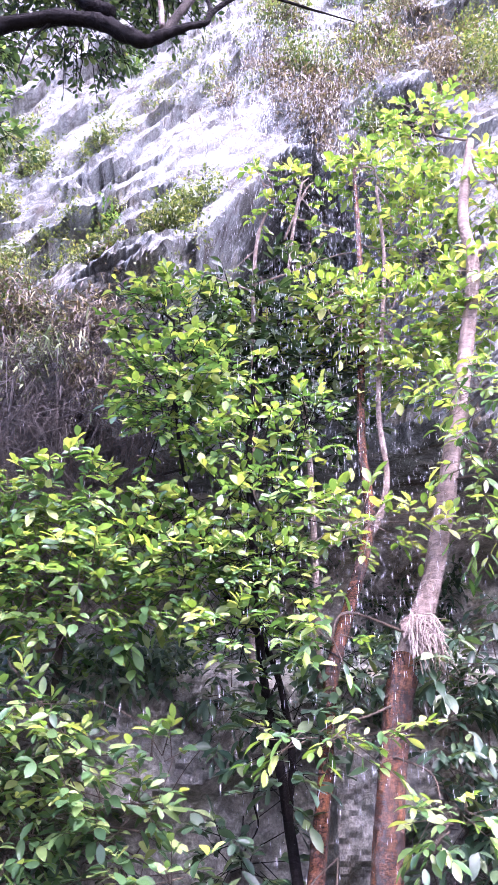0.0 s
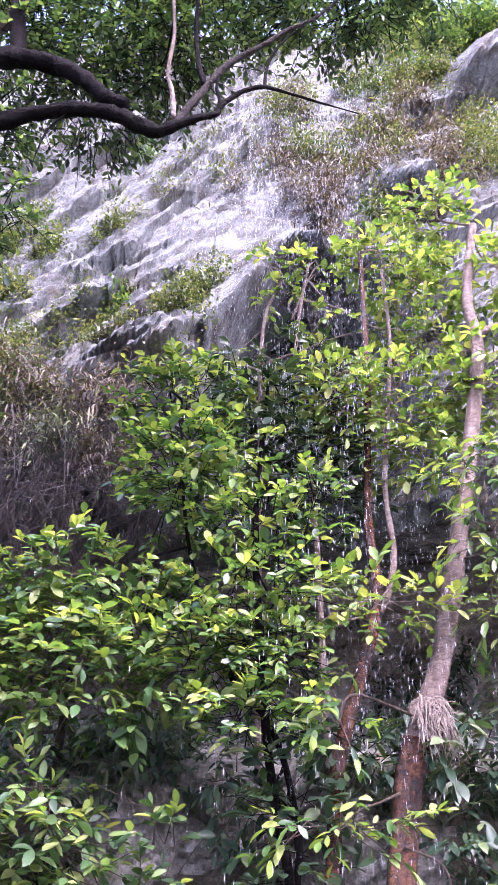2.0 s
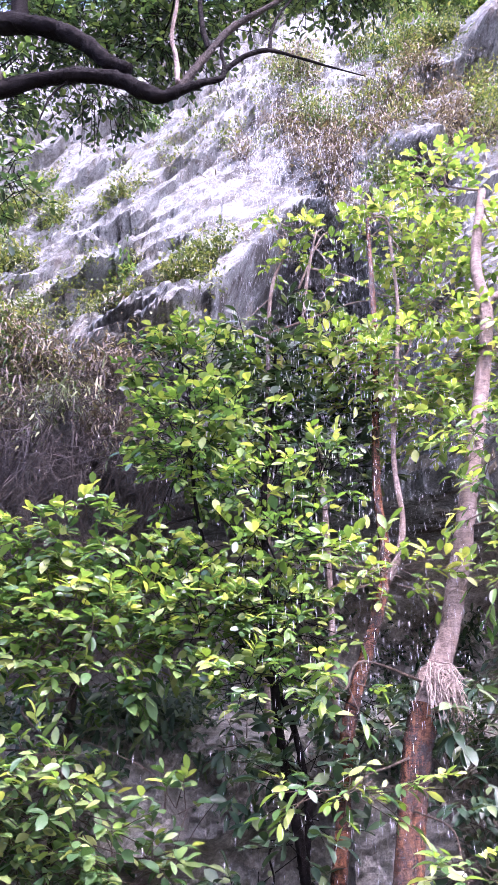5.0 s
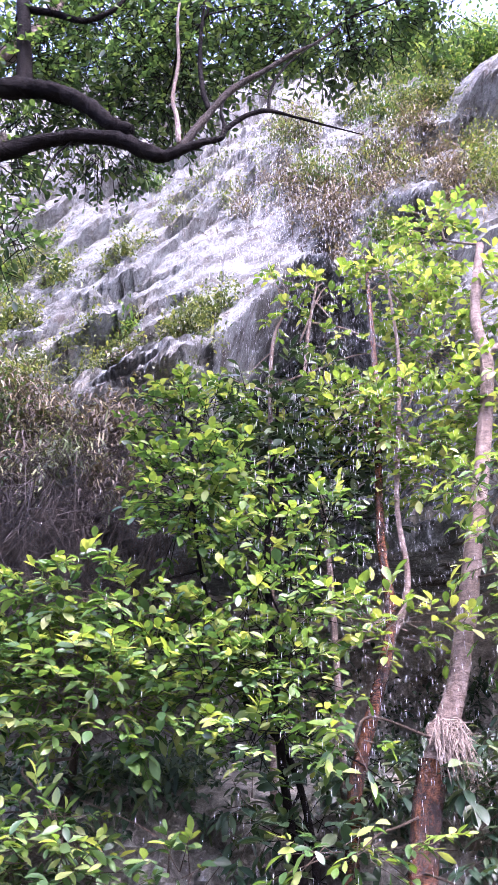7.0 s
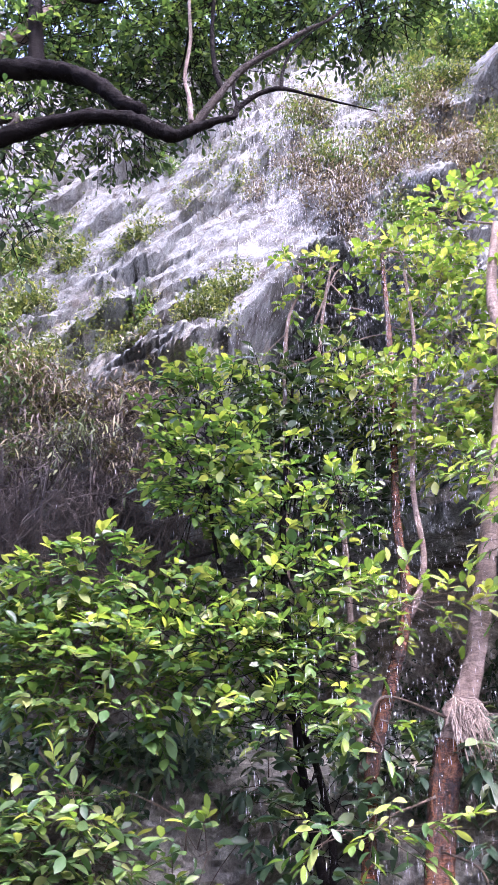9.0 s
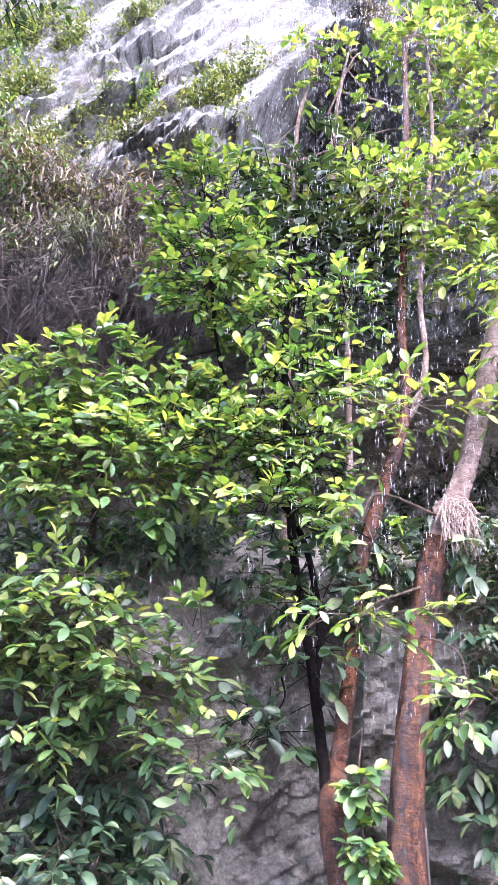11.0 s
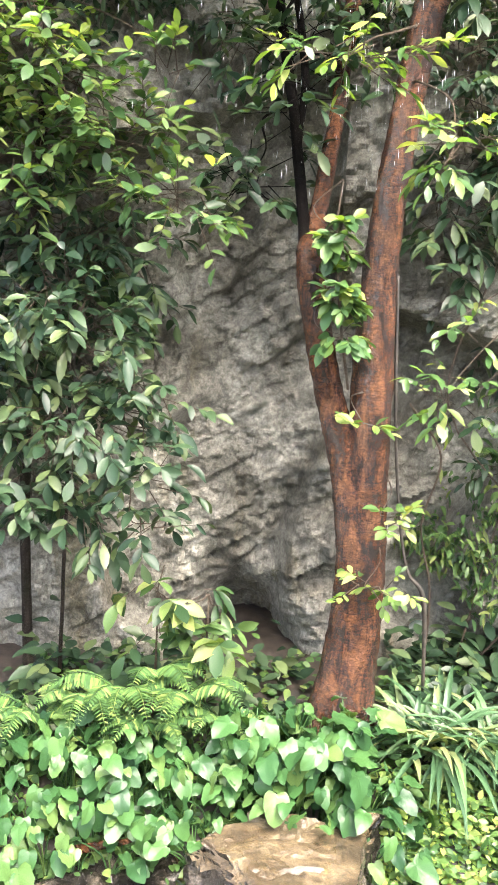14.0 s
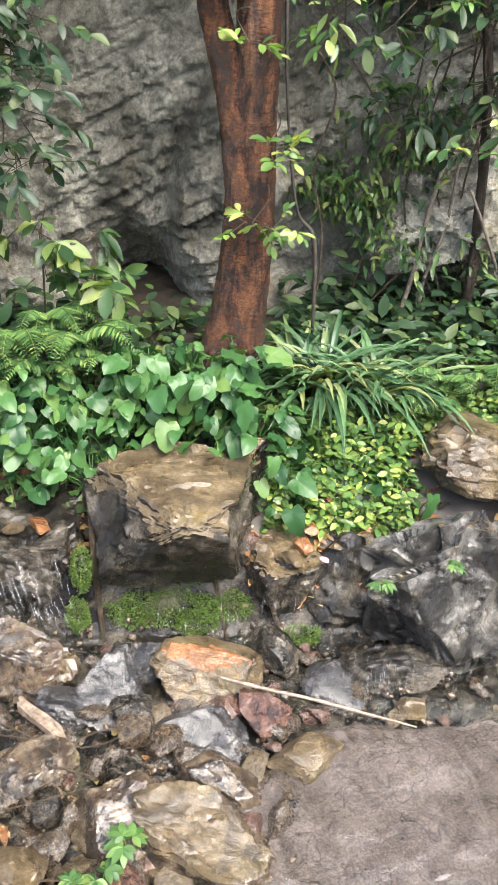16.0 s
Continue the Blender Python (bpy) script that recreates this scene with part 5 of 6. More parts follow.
rock("rock", "mossy stone in the shallow water", (0.82, 2.72, 0.02), (0.22, 0.12, 0.08), 58, M_BOULDER, (0, 0, 14), 5, 7, 0.04)
rock("rock", "small stone in the shallow water", (1.36, 2.98, 0.02), (0.09, 0.07, 0.06), 59, M_BOULDER, (0, 0, 0), 3, 8, 0.06)
rock("rock_slab", "broad flat pinkish-grey rock slab under shallow water", (1.27, 2.33, -0.10), (1.12, 0.74, 0.20), 61, M_PAVE, (2, -1, 14), 6, 0, 0.045, None, freq=2.2, lump=0.6,
     faces=(((0, 0, 1), 0.55), ((0, 0, -1), 0.6), ((-1, 0.1, 0.1), 0.80), ((-0.5, 0.85, 0.1), 0.82), ((0.35, 1, 0.1), 0.80), ((-0.75, -0.7, 0.1), 0.92), ((-0.9, 0.5, 0.2), 0.84)))
rock("rock", "low rock at the edge of the slab", (1.75, 2.25, 0.04), (0.16, 0.14, 0.1), 62, M_STONE, (0, 0, 0), 5, 7, 0.04)
rock("rock", "brown stone below the orange stone", (0.66, 2.98, 0.02), (0.16, 0.14, 0.12), 63, M_RED, (18, 10, 40), 5, 7, 0.04)


def loose_stones():
    """Broken stones of the creek bed, each a thing of its own on shared meshes."""
    rs = random.Random(77)
    kinds = []
    for i in range(14):
        me = rock_mesh("stone", (1.0, rs.uniform(0.6, 0.9), rs.uniform(0.28, 0.55)), 100 + i, 3, 9, 0.03, lump=0.35)
        me.materials.append((M_STONE, M_STONE, M_RED, M_BOULDER, M_STONE, M_DARK)[i % 6])
        kinds.append(me)
    zones = [(-0.75, 0.3, 2.0, 3.05, 90, 0.06, 0.17), (-0.75, 0.2, 2.1, 2.9, 20, 0.025, 0.07), (0.2, 0.8, 2.35, 3.05, 50, 0.035, 0.12), (0.5, 1.35, 2.95, 3.45, 30, 0.03, 0.1), (-0.7, 0.5, 2.9, 3.4, 20, 0.04, 0.11), (0.55, 1.2, 3.55, 4.1, 24, 0.03, 0.085), (-0.6, 0.6, 3.0, 3.5, 20, 0.03, 0.08),
             (1.2, 2.0, 2.85, 3.2, 16, 0.02, 0.08), (-0.9, -0.1, 3.8, 4.1, 10, 0.03, 0.07), (1.2, 1.7, 3.8, 4.2, 8, 0.03, 0.08)]
    for x0, x1, y0, y1, k, lo, hi in zones:
        for _ in range(k):
            x, y, s = rs.uniform(x0, x1), rs.uniform(y0, y1), lo + (hi - lo) * rs.random() ** 1.6
            ob = new("stone", kinds[rs.randrange(14)])
            ob.matrix_world = pose(x, y, max(ground_z(x, y), -0.04) + s * rs.uniform(0.2, 0.7), rs.uniform(-10, 35), rs.uniform(-25, 25), rs.uniform(0, 360)) @ Matrix.Diagonal((s, s, s, 1))
            tagged(ob, "broken brown creek stone among wet rubble", "stone", "creek stones")


loose_stones()


def trickles():
    """Thin white runs of water over the ledge and stones."""
    run = thing("trickle", "thin white trickles of water running down the dark ledge", "trickle", (0, 0, 0))
    rs = np.random.RandomState(31)
    for i in range(130):
        x = rs.uniform(-0.95, -0.26)
        lean, u0 = 0.10 + 0.05 * (x + 0.5), rs.uniform(0, 0.85)
        u = u0 + np.linspace(0, rs.uniform(0.06, 0.3), 6)
        pts = np.stack([x + lean * u + np.cumsum(rs.normal(0, 0.0015, 6)), 3.53 - 0.06 * u ** 0.6 - 0.022 + rs.normal(0, 0.004, 6), 0.49 - 0.4 * u], 1)
        v, f = tube_geo(spline(pts, 3), [0.0003, 0.0012, 0.0015, 0.0008, 0.0003], 5, 0.35, i)
        part("water_thread", mesh_of("water_thread", v, f), M_FILM, run)


trickles()


def drips():
    """Drips falling from the undersides of the boulders."""
    run = thing("drip", "thin drips of water falling from the wet boulders", "dripping water", (0, 0, 0))
    rs = np.random.RandomState(61)
    for x0, x1, y, top, k in ((-0.02, 0.6, 3.46, 0.3, 14), (1.05, 1.75, 3.02, 0.34, 34), (0.66, 0.95, 3.46, 0.3, 10)):
        for i in range(k):
            x, z, h = rs.uniform(x0, x1), top - rs.uniform(0, 0.2), rs.uniform(0.03, 0.12)
            v, f = tube_geo(np.array([(x, y, z), (x + 0.002, y, z - h * 0.5), (x + 0.001, y, z - h)]), [0.0003, 0.0011, 0.0004], 4)
            part("water_thread", mesh_of("water_thread", v, f), M_FILM, run)


drips()


def gravel():
    """Small broken stones and pebbles that fill the creek bed."""
    rs = random.Random(12)
    base = rock_mesh("pebble", (1.0, 0.75, 0.5), 140, 2, 12, 0.02)
    bv = np.array([v.co[:] for v in base.vertices])
    bf = [list(p.vertices) for p in base.polygons]
    geos = []
    for _ in range(2600):
        x, y = rs.uniform(-0.8, 1.6), rs.uniform(1.95, 3.6)
        if x > 0.75 and y < 2.92:
            continue
        s = 0.006 + 0.03 * rs.random() ** 3
        m = pose(0, 0, 0, rs.uniform(-30, 30), rs.uniform(-30, 30), rs.uniform(0, 360))
        r = np.array(m.to_3x3())
        geos.append((bv @ r.T * s + np.array([x, y, max(ground_z(x, y), -0.05) + s * 0.4 + rs.uniform(0, 0.05)]), bf))
    v, f = joined(geos)
    tagged(part("gravel", mesh_of("gravel", v, f), M_STONE), "wet brown gravel and pebbles filling the creek bed", "gravel", kind="stuff")


gravel()
rock("rock", "dark wet slab beside the orange stone", (0.20, 3.32, 0.02), (0.16, 0.14, 0.1), 64, M_SHEEN, (18, 8, 10), 5, 7, 0.04)
rock("rock", "dark wet rock at the foot of the bank", (0.72, 3.34, 0.03), (0.14, 0.16, 0.12), 65, M_DARK, (18, -8, 30), 5, 7, 0.04)
rock("rock", "dark wet rock below the craggy boulder", (1.35, 3.25, 0.02), (0.3, 0.2, 0.12), 66, M_DARK, (0, 0, 8), 5, 7, 0.04)
rock("rock", "brown wet slab in the rubble", (0.48, 2.62, 0.02), (0.2, 0.13, 0.1), 67, M_STONE, (22, 10, -20), 5, 7, 0.04)
rock("rock", "tilted brown slab in the rubble", (-0.3, 2.62, 0.08), (0.2, 0.14, 0.1), 68, M_STONE, (28, -16, 30), 5, 7, 0.04)
for sx, sy, sz, ss, sd in ((0.90, 3.70, 0.42, 0.075, 81), (0.84, 3.62, 0.40, 0.085, 82), (0.95, 3.78, 0.46, 0.06, 83), (-0.38, 3.74, 0.5, 0.09, 84), (-0.52, 3.72, 0.5, 0.07, 85), (1.08, 3.72, 0.40, 0.06, 86)):
    rock("stone", "flat tan stone lying on the darker rock", (sx, sy, sz), (ss, ss * 0.8, ss * 0.42), sd, M_ORANGE if sd in (81, 83, 84) else M_BOULDER, (14, 6, sd * 40), 3, 10, 0.06, category="stone")
rock("rock", "tan stone in the rubble", (-0.52, 2.5, 0.08), (0.17, 0.13, 0.11), 69, M_BOULDER, (22, 12, 50), 5, 7, 0.04)
rock("rock", "angular tan stone in the rubble", (-0.32, 2.2, 0.08), (0.14, 0.12, 0.1), 70, M_BOULDER, (26, 4, 10), 5, 7, 0.04)
rock("rock", "dark wet rock beside the tan flat stone", (-0.2, 3.05, 0.02), (0.16, 0.14, 0.1), 71, M_SHEEN, (18, 10, 20), 5, 7, 0.04)


log = part("log", rock_mesh("log", (0.18, 0.042, 0.036), 92, 5, 7, 0.05, None, 2.4, (((0, 0.3, 1), 0.5), ((0, -1, 0.3), 0.6), ((1, 0.5, 0), 0.85), ((-1, 0.2, 0), 0.9)), 0.5), M_LOG)
log.matrix_world = pose(-0.3, 2.85, 0.145, 14, 6, -40)
tagged(log, "short split log of weathered wood among the stones", "log")


def sticks():
    rs = np.random.RandomState(8)

    def stick(name, label, pts, radii, mat, category="stick"):
        v, f = tube_geo(spline(pts, 6), radii, 8, 0.07, len(pts))
        tagged(part(name, mesh_of(name, v, f), mat), label, category)
    stick("stick", "long pale peeled stick lying across the creek", [(0.46, 3.09, 0.14), (0.66, 3.03, 0.125), (0.88, 2.975, 0.11), (1.1, 2.915, 0.085), (1.34, 2.85, 0.06)], [0.006, 0.010, 0.008, 0.009, 0.007, 0.004], M_STICK)
    stick("root", "grey root hanging from the boulder gap to the creek", [(0.66, 3.66, 0.36), (0.72, 3.57, 0.24), (0.77, 3.5, 0.1), (0.8, 3.4, 0.0)], [0.009, 0.013, 0.012, 0.016], M_TWIG, "root")
    stick("root", "dark root beside the mossy hollow", [(-0.14, 3.72, 0.55), (-0.12, 3.63, 0.3), (-0.10, 3.56, 0.12), (-0.08, 3.5, -0.03)], [0.014, 0.016, 0.013, 0.012], M_TWIG, "root")
    stick("root", "reddish root beside the mossy hollow", [(0.48, 3.76, 0.42), (0.47, 3.67, 0.24), (0.5, 3.6, 0.1), (0.53, 3.5, -0.02)], [0.008, 0.011, 0.01, 0.008], M_TWIG, "root")
    stick("branch", "fallen branch behind the rock ledge", [(-0.8, 3.92, 0.62), (-0.6, 3.98, 0.63), (-0.4, 4.02, 0.66)], [0.025, 0.022, 0.015], M_BARK, "branch")
    for i in range(10):
        x, y = rs.uniform(-0.6, 0.1), rs.uniform(2.1, 2.8)
        a = rs.uniform(-0.6, 0.6)
        d = np.array([math.cos(a), math.sin(a), 0]) * rs.uniform(0.08, 0.2)
        c = np.array([x, y, 0.12])
        stick("twig", "thin dark twig among the creek stones", [c - d, c + rs.normal(0, 0.01, 3), c + d], [0.004, 0.004, 0.002], M_TWIG, "twig")
    # vines before the wall
    stick("vine", "thin dark vine hanging beside the trunk", [(0.74, 4.9, 3.3), (0.77, 4.9, 2.75), (0.80, 4.9, 2.37), (0.85, 4.9, 1.99), (0.91, 4.9, 1.72), (1.01, 4.9, 1.56), (1.05, 4.9, 1.0)], [0.009, 0.009, 0.008, 0.008, 0.008, 0.014, 0.01], M_WIRE, "vine")
    stick("vine", "pale aerial root against the wall", [(1.77, 5.2, 2.07), (1.71, 5.2, 1.68), (1.66, 5.2, 1.24), (1.6, 5.2, 0.95)], [0.012, 0.014, 0.014, 0.016], M_VINE, "vine")
    stick("vine", "pale aerial root against the wall", [(1.82, 5.15, 2.0), (1.82, 5.2, 1.59), (1.74, 5.2, 1.25), (1.74, 5.2, 0.95)], [0.008, 0.01, 0.012, 0.012], M_VINE, "vine")
    stick("vine", "bent pale stem against the wall", [(1.9, 5.1, 1.82), (2.0, 5.05, 1.62), (2.1, 5.05, 1.42), (2.13, 5.1, 1.36)], [0.008, 0.01, 0.01, 0.006], M_VINE, "vine")
    stick("vine", "thin looping vine before the wall", [(0.9, 5.2, 2.6), (1.1, 5.2, 2.3), (1.02, 5.2, 1.9), (1.1, 5.2, 1.5), (1.1, 5.2, 1.0)], [0.006, 0.006, 0.006, 0.007, 0.008], M_TWIG, "vine")
    for i in range(7):
        x = rs.uniform(1.2, 2.2)
        stick("vine", "thin looping vine before the wall", [(x, 5.3, 4.5), (x + rs.normal(0, 0.1), 5.2, 3.6), (x + rs.normal(0, 0.15), 5.25, 2.6), (x + rs.normal(0, 0.15), 5.25, 1.7), (x + rs.normal(0, 0.1), 5.25, 1.0)], [0.006, 0.007, 0.006, 0.006, 0.006], M_TWIG, "vine")


sticks()


# ---- plants on the bank ----
def heart_mesh(seed):
    """A heart-shaped cupped leaf of unit length; its stalk joins near the notch."""
    rs = random.Random(seed)
    k = 18
    pts = []
    for i in range(k):
        t = 2 * math.pi * i / k
        c = math.cos(t)
        rad = 0.38 + 0.24 * max(0.0, c) ** 5 + 0.06 * max(0.0, -c) - 0.2 * max(0.0, -c) ** 10
        pts.append((rad * 0.95 * math.sin(t), rad * c))
    verts, droop = [(0, -0.15, 0.0)], rs.uniform(0.1, 0.6)
    for s in (0.34, 0.68, 1.0):
        for n_, (x, y) in enumerate(pts):
            px_, py_ = x * s, -0.15 + (y + 0.15) * s
            vein = 0.03 * s * (1 if n_ % 2 else -1) + 0.05 * s * s * math.sin(n_ * 0.9 + seed * 2.1)
            verts.append((px_, py_, 0.16 * abs(px_) - 0.3 * px_ * px_ - droop * max(0, py_ + 0.1) ** 2 * 1.4 + vein))
    faces = [[0, 1 + i, 1 + (i + 1) % k] for i in range(k)]
    for ring in (0, 1):
        faces += [[1 + ring * k + i, 1 + (ring + 1) * k + i, 1 + (ring + 1) * k + (i + 1) % k, 1 + ring * k + (i + 1) % k] for i in range(k)]
    me = mesh_of("leaf", np.array(verts), faces)
    me.materials.append(M_TARO)
    return me


HEARTS = [heart_mesh(i) for i in range(9)]


def taro_plant(x, y, z, seed, size=0.17, leaves=4, tall=0.28):
    rs = random.Random(seed)
    plant = thing("taro_plant", "low taro plant with heart-shaped fresh green leaves", "taro", (x, y, z), "taro plants")
    for i in range(leaves):
        a = rs.uniform(0, 2 * math.pi)
        h = tall * rs.uniform(0.55, 1.1)
        o = Vector((math.cos(a), math.sin(a) - 0.5, 0)) * rs.uniform(0.05, 0.16)
        top = Vector((o.x, o.y, h))
        v, f = tube_geo(spline([(0, 0, -0.03), (o.x * 0.3, o.y * 0.3, h * 0.6), tuple(top)], 4), [0.005, 0.004, 0.003], 5)
        stalk = part("stalk", mesh_of("stalk", v, f), M_TARO, plant)
        ob = new("leaf", rs.choice(HEARTS))
        ob.parent = stalk
        s = size * rs.uniform(0.55, 1.45)
        az = math.degrees(math.atan2(o.y, o.x)) - 90 + rs.uniform(-30, 30)
        ob.matrix_local = Matrix.Translation(top) @ pose(0, 0, 0, 0, 0, az) @ pose(0, 0, 0, rs.uniform(-62, 12), rs.uniform(-35, 35), 0) @ Matrix.Diagonal((s, s, s, 1)) @ Matrix.Translation((0, 0.12, 0))


rs_taro = random.Random(3)
for i in range(130):
    tx, ty = rs_taro.uniform(-1.35, 0.72), rs_taro.uniform(3.96, 4.5)
    taro_plant(tx, ty, ground_z(tx, ty), 500 + i, 0.098, rs_taro.choice((4, 5, 6)), 0.3 if ty < 4.3 else 0.38)
for i in range(30):
    tx, ty = rs_taro.uniform(0.0, 0.62), rs_taro.uniform(4.12, 4.42)
    taro_plant(tx, ty, ground_z(tx, ty), 560 + i, 0.135, rs_taro.choice((3, 4)), 0.46)
for i in range(6):
    tx, ty = rs_taro.uniform(0.68, 1.1), rs_taro.uniform(3.85, 4.25)
    taro_plant(tx, ty, ground_z(tx, ty), 600 + i, 0.13, 3, 0.2)
for tx, ty, sz in ((1.42, 3.95, 0.15), (1.52, 3.92, 0.15), (1.36, 4.02, 0.12), (-0.9, 4.0, 0.15), (-0.7, 3.95, 0.13)):
    taro_plant(tx, ty, ground_z(tx, ty), int(tx * 100) + 900, sz, 2, 0.22)


def blade_clump(name, label, x, y, z, k, length, width, seed, mat, droop=0.75):
    rs = np.random.RandomState(seed)
    clump = thing(name, label, "grass clump", (x, y, z))
    for i in range(k):
        a = rs.uniform(0, 2 * math.pi)
        ln = length * rs.uniform(0.55, 1.1)
        out = rs.uniform(0.6, 1.15)
        o = np.array([math.cos(a), math.sin(a), 0])
        u = np.linspace(0, 1, 7)
        line = o * ln * out * u[:, None] + np.array([0, 0, 1.0]) * (ln * (1.15 - 0.45 * out) * (u - droop * out * u ** 2.4))[:, None] + rs.normal(0, 0.05, 3) * np.array([1, 1, 0])
        side = np.cross(o, [0, 0, 1.0])
        w = width * np.array([0.45, 0.8, 1, 1, 0.8, 0.5, 0.04])[:, None]
        lift = np.array([0, 0, 1.0]) * w * 0.35
        v = np.stack([line - side * w / 2 + lift, line, line + side * w / 2 + lift], 1).reshape(-1, 3)
        f = [[3 * j + c, 3 * j + c + 1, 3 * j + c + 4, 3 * j + c + 3] for j in range(6) for c in (0, 1)]
        part("blade", mesh_of("blade", v, f), mat, clump)


blade_clump("grass_clump", "arching clump of long strap-like green grass blades", 1.1, 4.6, 0.82, 130, 0.68, 0.036, 5, M_GRASS, 0.8)
blade_clump("grass_clump", "arching clump of long strap-like green grass blades", 0.9, 4.56, 0.82, 34, 0.56, 0.036, 6, M_GRASS, 0.6)
blade_clump("grass_clump", "arching clump of long strap-like green grass blades", 1.36, 4.52, 0.84, 80, 0.6, 0.032, 7, M_GRASS, 0.8)


def fern(x, y, z, seed, fronds, length, label="light green fern with feathery arching fronds", face=0.0):
    rs = np.random.RandomState(seed)
    plant = thing("fern", label, "fern", (x, y, z), "ferns")
    for i in range(fronds):
        a = -math.pi / 2 + face + rs.uniform(-1.5, 1.5)
        o = np.array([math.cos(a), math.sin(a), 0])
        ln = length * rs.uniform(0.7, 1.15)
        u = np.linspace(0, 1, 26)
        line = o * ln * 0.8 * u[:, None] + np.array([0, 0, 1.0]) * (ln * (0.95 * u - 0.8 * u ** 2.4))[:, None]
        side = np.cross(o, [0, 0, 1.0])
        geos = [tube_geo(line, [0.004, 0.003, 0.001], 4)]
        pp = line[2:]
        uu = u[2:]
        pl = ln * 0.3 * (1.05 - uu) ** 0.75
        for sg in (-1, 1):
            d = side * sg + o * 0.35 + np.array([0, 0, -0.1]) + rs.normal(0, 0.06, (len(pp), 3))
            geos.append(leaf_geo(pp, d, np.tile([0, 0, 1.0], (len(pp), 1)) + rs.normal(0, 0.12, (len(pp), 3)), pl, 0.13 * pl + 0.006, 0.25, 0.1))
        v, f = joined(geos)
        part("frond", mesh_of("frond", v, f), M_FERN, plant)


for i, (fx, fy, fz, k, ln) in enumerate(((-0.56, 4.5, 1.12, 11, 0.46), (-0.26, 4.5, 1.12, 11, 0.44), (-0.76, 4.5, 1.08, 9, 0.44), (-0.42, 4.58, 1.2, 8, 0.42), (-1.0, 4.45, 1.0, 8, 0.4), (-0.06, 4.48, 1.02, 7, 0.36), (-0.4, 4.4, 1.0, 6, 0.34), (0.2, 4.45, 0.88, 6, 0.3), (1.75, 4.45, 0.95, 7, 0.36), (2.0, 4.5, 0.98, 7, 0.38), (1.6, 4.3, 0.88, 5, 0.26), (-0.85, 4.6, 1.0, 6, 0.4),
                                      (1.45, 5.42, 2.25, 5, 0.26), (1.2, 5.4, 1.75, 4, 0.18), (0.33, 3.62, 0.24, 3, 0.09))):
    fern(fx, fy, fz, 300 + i, k, ln)


def bank_shrubs():
    for i, (x, y, z, s) in enumerate(((-0.44, 4.62, 0.9, 0.95), (-0.18, 4.62, 0.9, 0.92))):
        b = thing("broadleaf_seedling", "young shrub with long fresh green leaves", "shrub", (0, 0, 0), "young shrubs")
        a = stem("stem", b, [(x, y, z), (x + 0.02, y - 0.02, z + 0.4 * s), (x + 0.03, y - 0.06, z + 0.85 * s)], [0.009, 0.007, 0.004], M_TWIG, 6, 0.05, i)
        crown(b, [(x, y - 0.06, z + 0.85 * s, 0.14, 0.06), (x + 0.05, y - 0.02, z + 0.55 * s, 0.14, 0.08)], M_LEAFM, 310 + i, (0.14, 0.046), 0.4, 40, droop=(0.2, 0.6), sag=-0.2, twig=0.12, roots=a, limb=0.004)


bank_shrubs()


def ground_cover(name, label, spots, mat, seed, size, width=0.6, lift=0.12):
    rs = np.random.RandomState(seed)
    P, D, N, L = [], [], [], []
    for x0, x1, y0, y1, k in spots:
        for _ in range(k):
            x, y = rs.uniform(x0, x1), rs.uniform(y0, y1)
            m = rs.randint(3, 6)
            P.append(np.array([x, y, ground_z(x, y)]) + np.abs(rs.normal(0, lift * 0.6, (m, 3))) * np.array([0.4, 0.4, 1.0]))
            D.append(rs.normal(0, 1, (m, 3)) * np.array([1, 1, 0.25]) + np.array([0, -0.4, 0.1]))
            N.append(np.array([0, -0.35, 1.0]) + rs.normal(0, 0.3, (m, 3)))
            L.append(size * rs.uniform(0.6, 1.3, m))
    P, D, N, L = np.vstack(P), np.vstack(D), np.vstack(N), np.concatenate(L)
    v, f = leaf_geo(P, D, N, L, L * width, rs.uniform(0, 0.3, len(P)), 0.12)
    tagged(part(name, mesh_of(name, v, f), mat), label, "ground cover", kind="stuff")


ground_cover("ground_cover", "low bright green leafy ground cover on the bank", [(0.75, 1.5, 3.85, 4.4, 420), (-1.4, 0.7, 3.9, 4.5, 520), (1.5, 2.6, 4.2, 5.0, 420), (-1.2, 2.4, 4.5, 5.3, 420)], M_FERN, 91, 0.06)
ground_cover("leafy_cover", "fresh bright green leaves crowding beside the boulder", [(0.72, 1.45, 3.82, 4.2, 420), (1.45, 2.3, 4.15, 4.5, 260)], M_LEAFY, 94, 0.05, 0.55, 0.14)
ground_cover("undergrowth", "dark green undergrowth at the foot of the cliff", [(-1.4, 0.35, 4.6, 5.2, 160), (0.9, 2.6, 4.7, 5.4, 300)], M_LEAFD, 92, 0.12, 0.45, 0.25)
ground_cover("leaf_litter", "brown and red fallen leaves on the soil", [(0.6, 1.3, 3.6, 4.0, 60), (1.3, 2.2, 3.9, 4.3, 40), (-0.8, -0.2, 3.75, 4.0, 40), (-0.6, 0.2, 2.2, 3.0, 25)], M_LITTER, 93, 0.07, 0.45, 0.03)


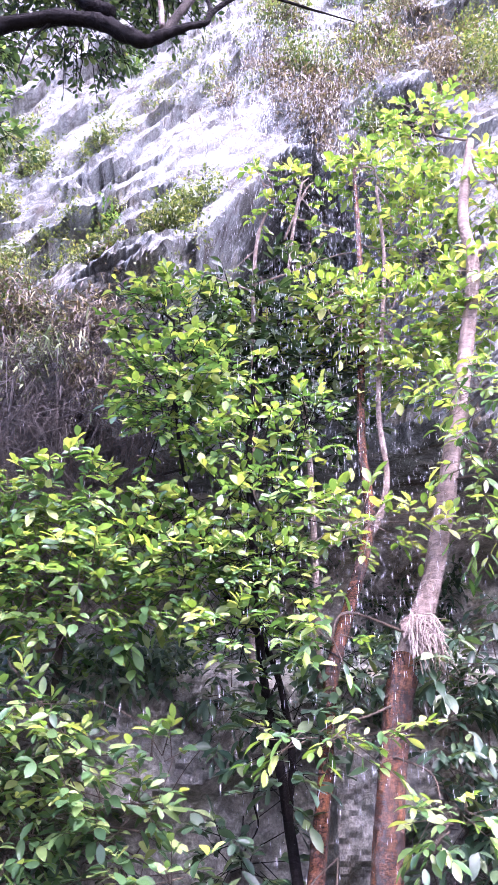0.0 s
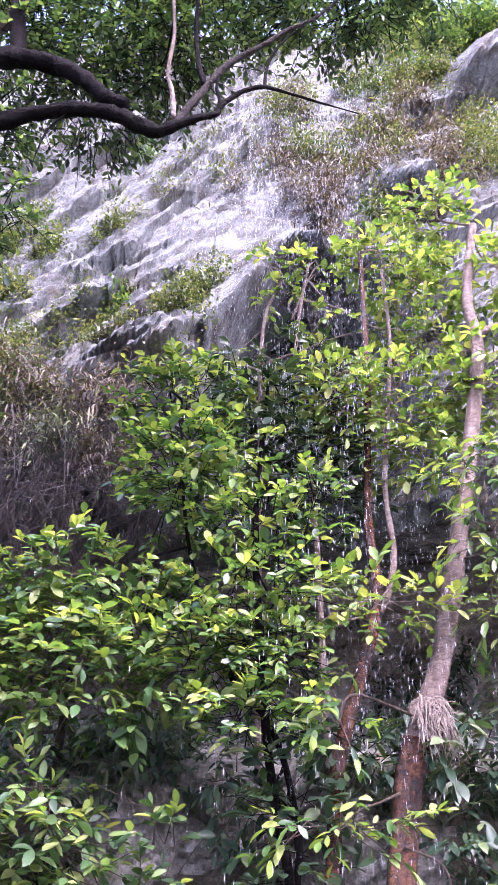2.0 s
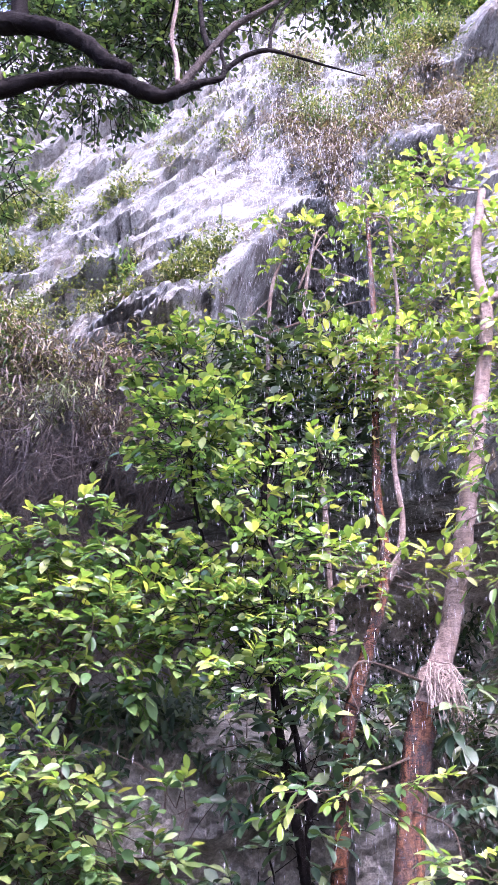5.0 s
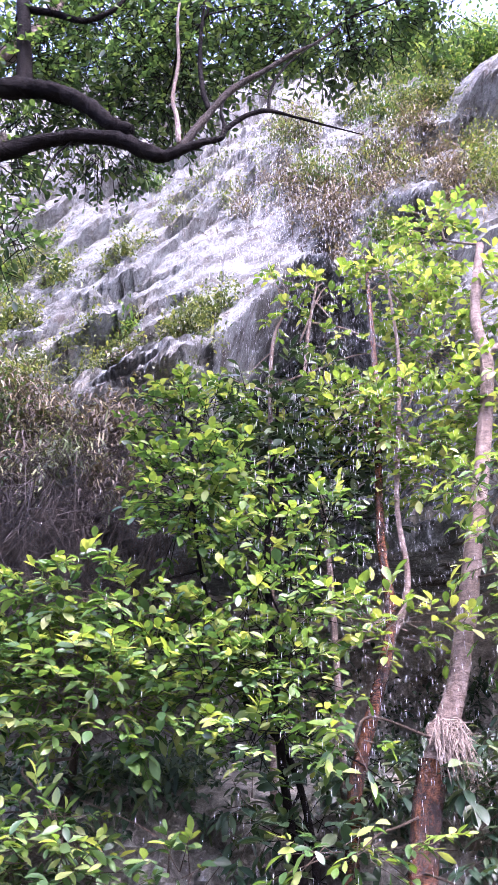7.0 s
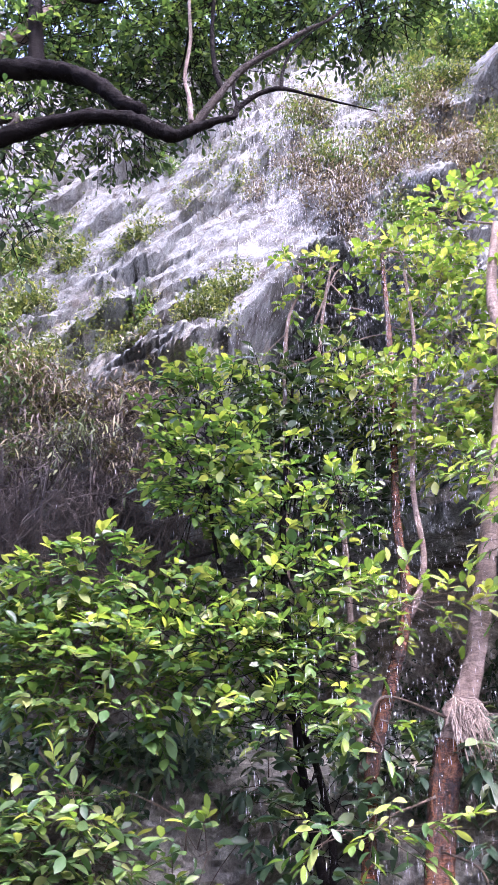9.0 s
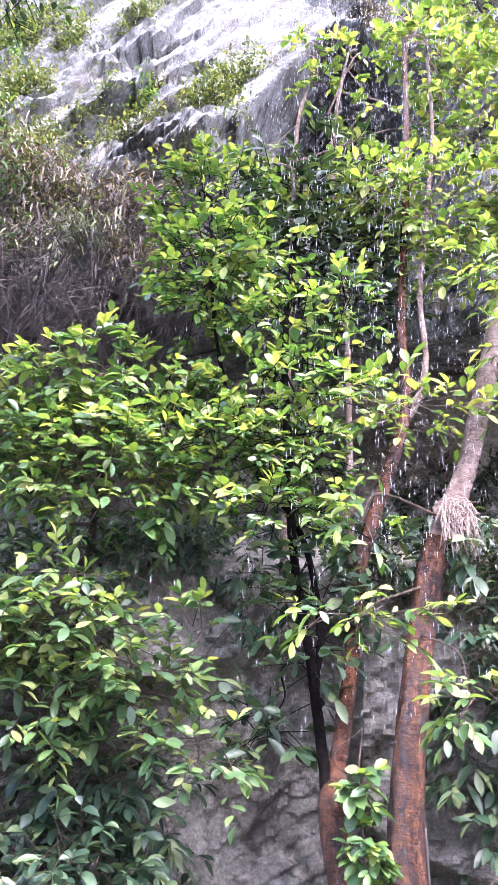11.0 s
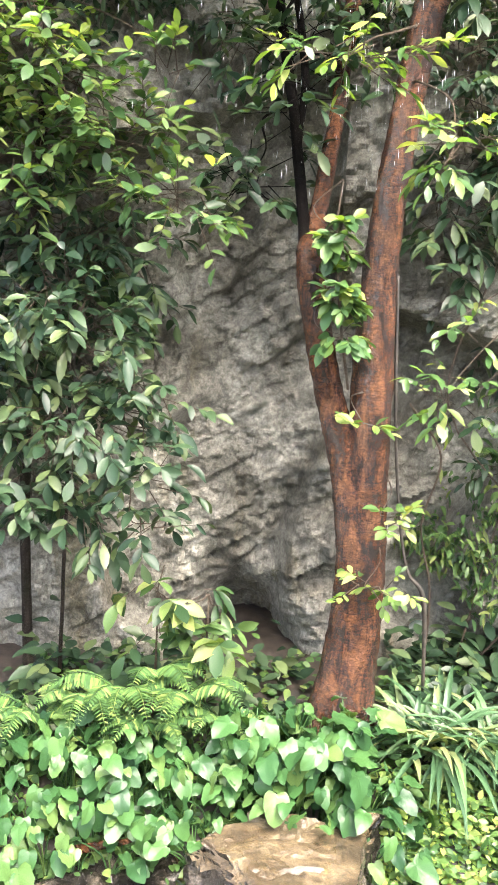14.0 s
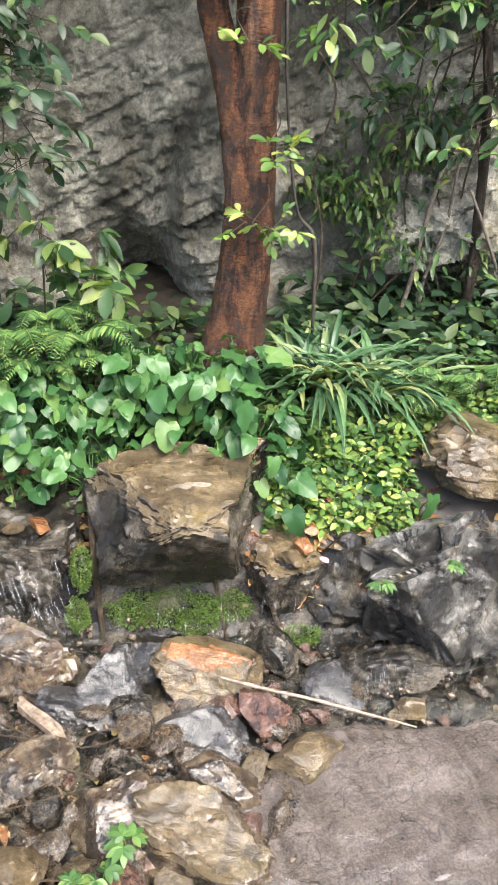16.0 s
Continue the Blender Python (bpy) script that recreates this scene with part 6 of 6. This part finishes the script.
def moss_patch(x, y, z, w, h, seed):
    """A soft cushion of tiny upright moss shoots."""
    rs = np.random.RandomState(seed)
    k = int(150000 * w * h) + 1200
    d = unit(rs.normal(0, 1, (k, 3)))
    d[:, 1] = -np.abs(d[:, 1])
    wob = np.array([1 + 0.35 * noise.noise(Vector(q) * 3.0 + Vector((seed, 0, 0))) for q in d.tolist()])
    P = np.array([x, y, z]) + d * np.array([w, 0.07, h]) * (wob * rs.uniform(0.75, 1.0, k))[:, None]
    v, f = leaf_geo(P, d + rs.normal(0, 0.5, (k, 3)) + np.array([0, 0, 0.4]), rs.normal(0, 1, (k, 3)), rs.uniform(0.007, 0.016, k), 0.0045, 0.2, 0.1)
    ob = part("moss_cushion", mesh_of("moss_cushion", v, f), M_MOSSY)
    tagged(ob, "bright green moss on the wet rock under the boulder", "moss", "moss", "stuff")


moss_patch(0.22, 3.6, 0.08, 0.3, 0.15, 5)
moss_patch(0.56, 3.62, 0.08, 0.1, 0.12, 6)
moss_patch(-0.18, 3.6, 0.36, 0.05, 0.14, 8)
moss_patch(0.9, 3.5, 0.02, 0.1, 0.06, 9)
moss_patch(0.08, 3.6, 0.03, 0.16, 0.1, 15)
moss_patch(0.38, 3.58, 0.02, 0.14, 0.1, 16)
moss_patch(-0.2, 3.52, 0.14, 0.06, 0.1, 17)


def lobed_plant(x, y, z, seed, size):
    """A seedling with deeply cut bright leaves."""
    rs = np.random.RandomState(seed)
    plant = thing("seedling", "small seedling with lobed bright green leaves", "seedling", (x, y, z), "seedlings")
    for i in range(4):
        a = rs.uniform(0, 2 * math.pi)
        o = np.array([math.cos(a), math.sin(a), 0.0])
        c = o * size * 0.4 + np.array([0, 0, size * rs.uniform(0.5, 0.9)])
        geos = [tube_geo(spline([(0, 0, -0.03), c * 0.5 + [0, 0, 0.01], c], 4), [0.0025, 0.002, 0.0015], 4)]
        k = 7
        th = a + np.linspace(-1.9, 1.9, k)
        D = np.stack([np.cos(th), np.sin(th), rs.normal(-0.1, 0.15, k)], 1)
        geos.append(leaf_geo(np.tile(c, (k, 1)), D, np.tile([0, 0, 1.0], (k, 1)) + rs.normal(0, 0.15, (k, 3)), size * (1.0 - 0.3 * np.abs(np.linspace(-1, 1, k))), size * 0.42, 0.2, 0.1))
        v, f = joined(geos)
        part("leaf", mesh_of("leaf", v, f), M_FERN, plant)


for i, (px_, py_, pz_, ps_) in enumerate(((0.10, 2.21, 0.16, 0.075), (0.01, 2.1, 0.14, 0.07), (-0.08, 2.06, 0.14, 0.06), (1.16, 3.12, 0.62, 0.05), (1.5, 3.2, 0.66, 0.04))):
    lobed_plant(px_, py_, pz_, 700 + i, ps_)
wrap = part("wrapper", rock_mesh("wrapper", (0.03, 0.02, 0.012), 3, 2, 5, 0.1), M_WRAP)
wrap.matrix_world = pose(1.0, 3.60, 0.40, 20, 20, 0)
tagged(wrap, "small crumpled pink and white wrapper on a stone", "litter")
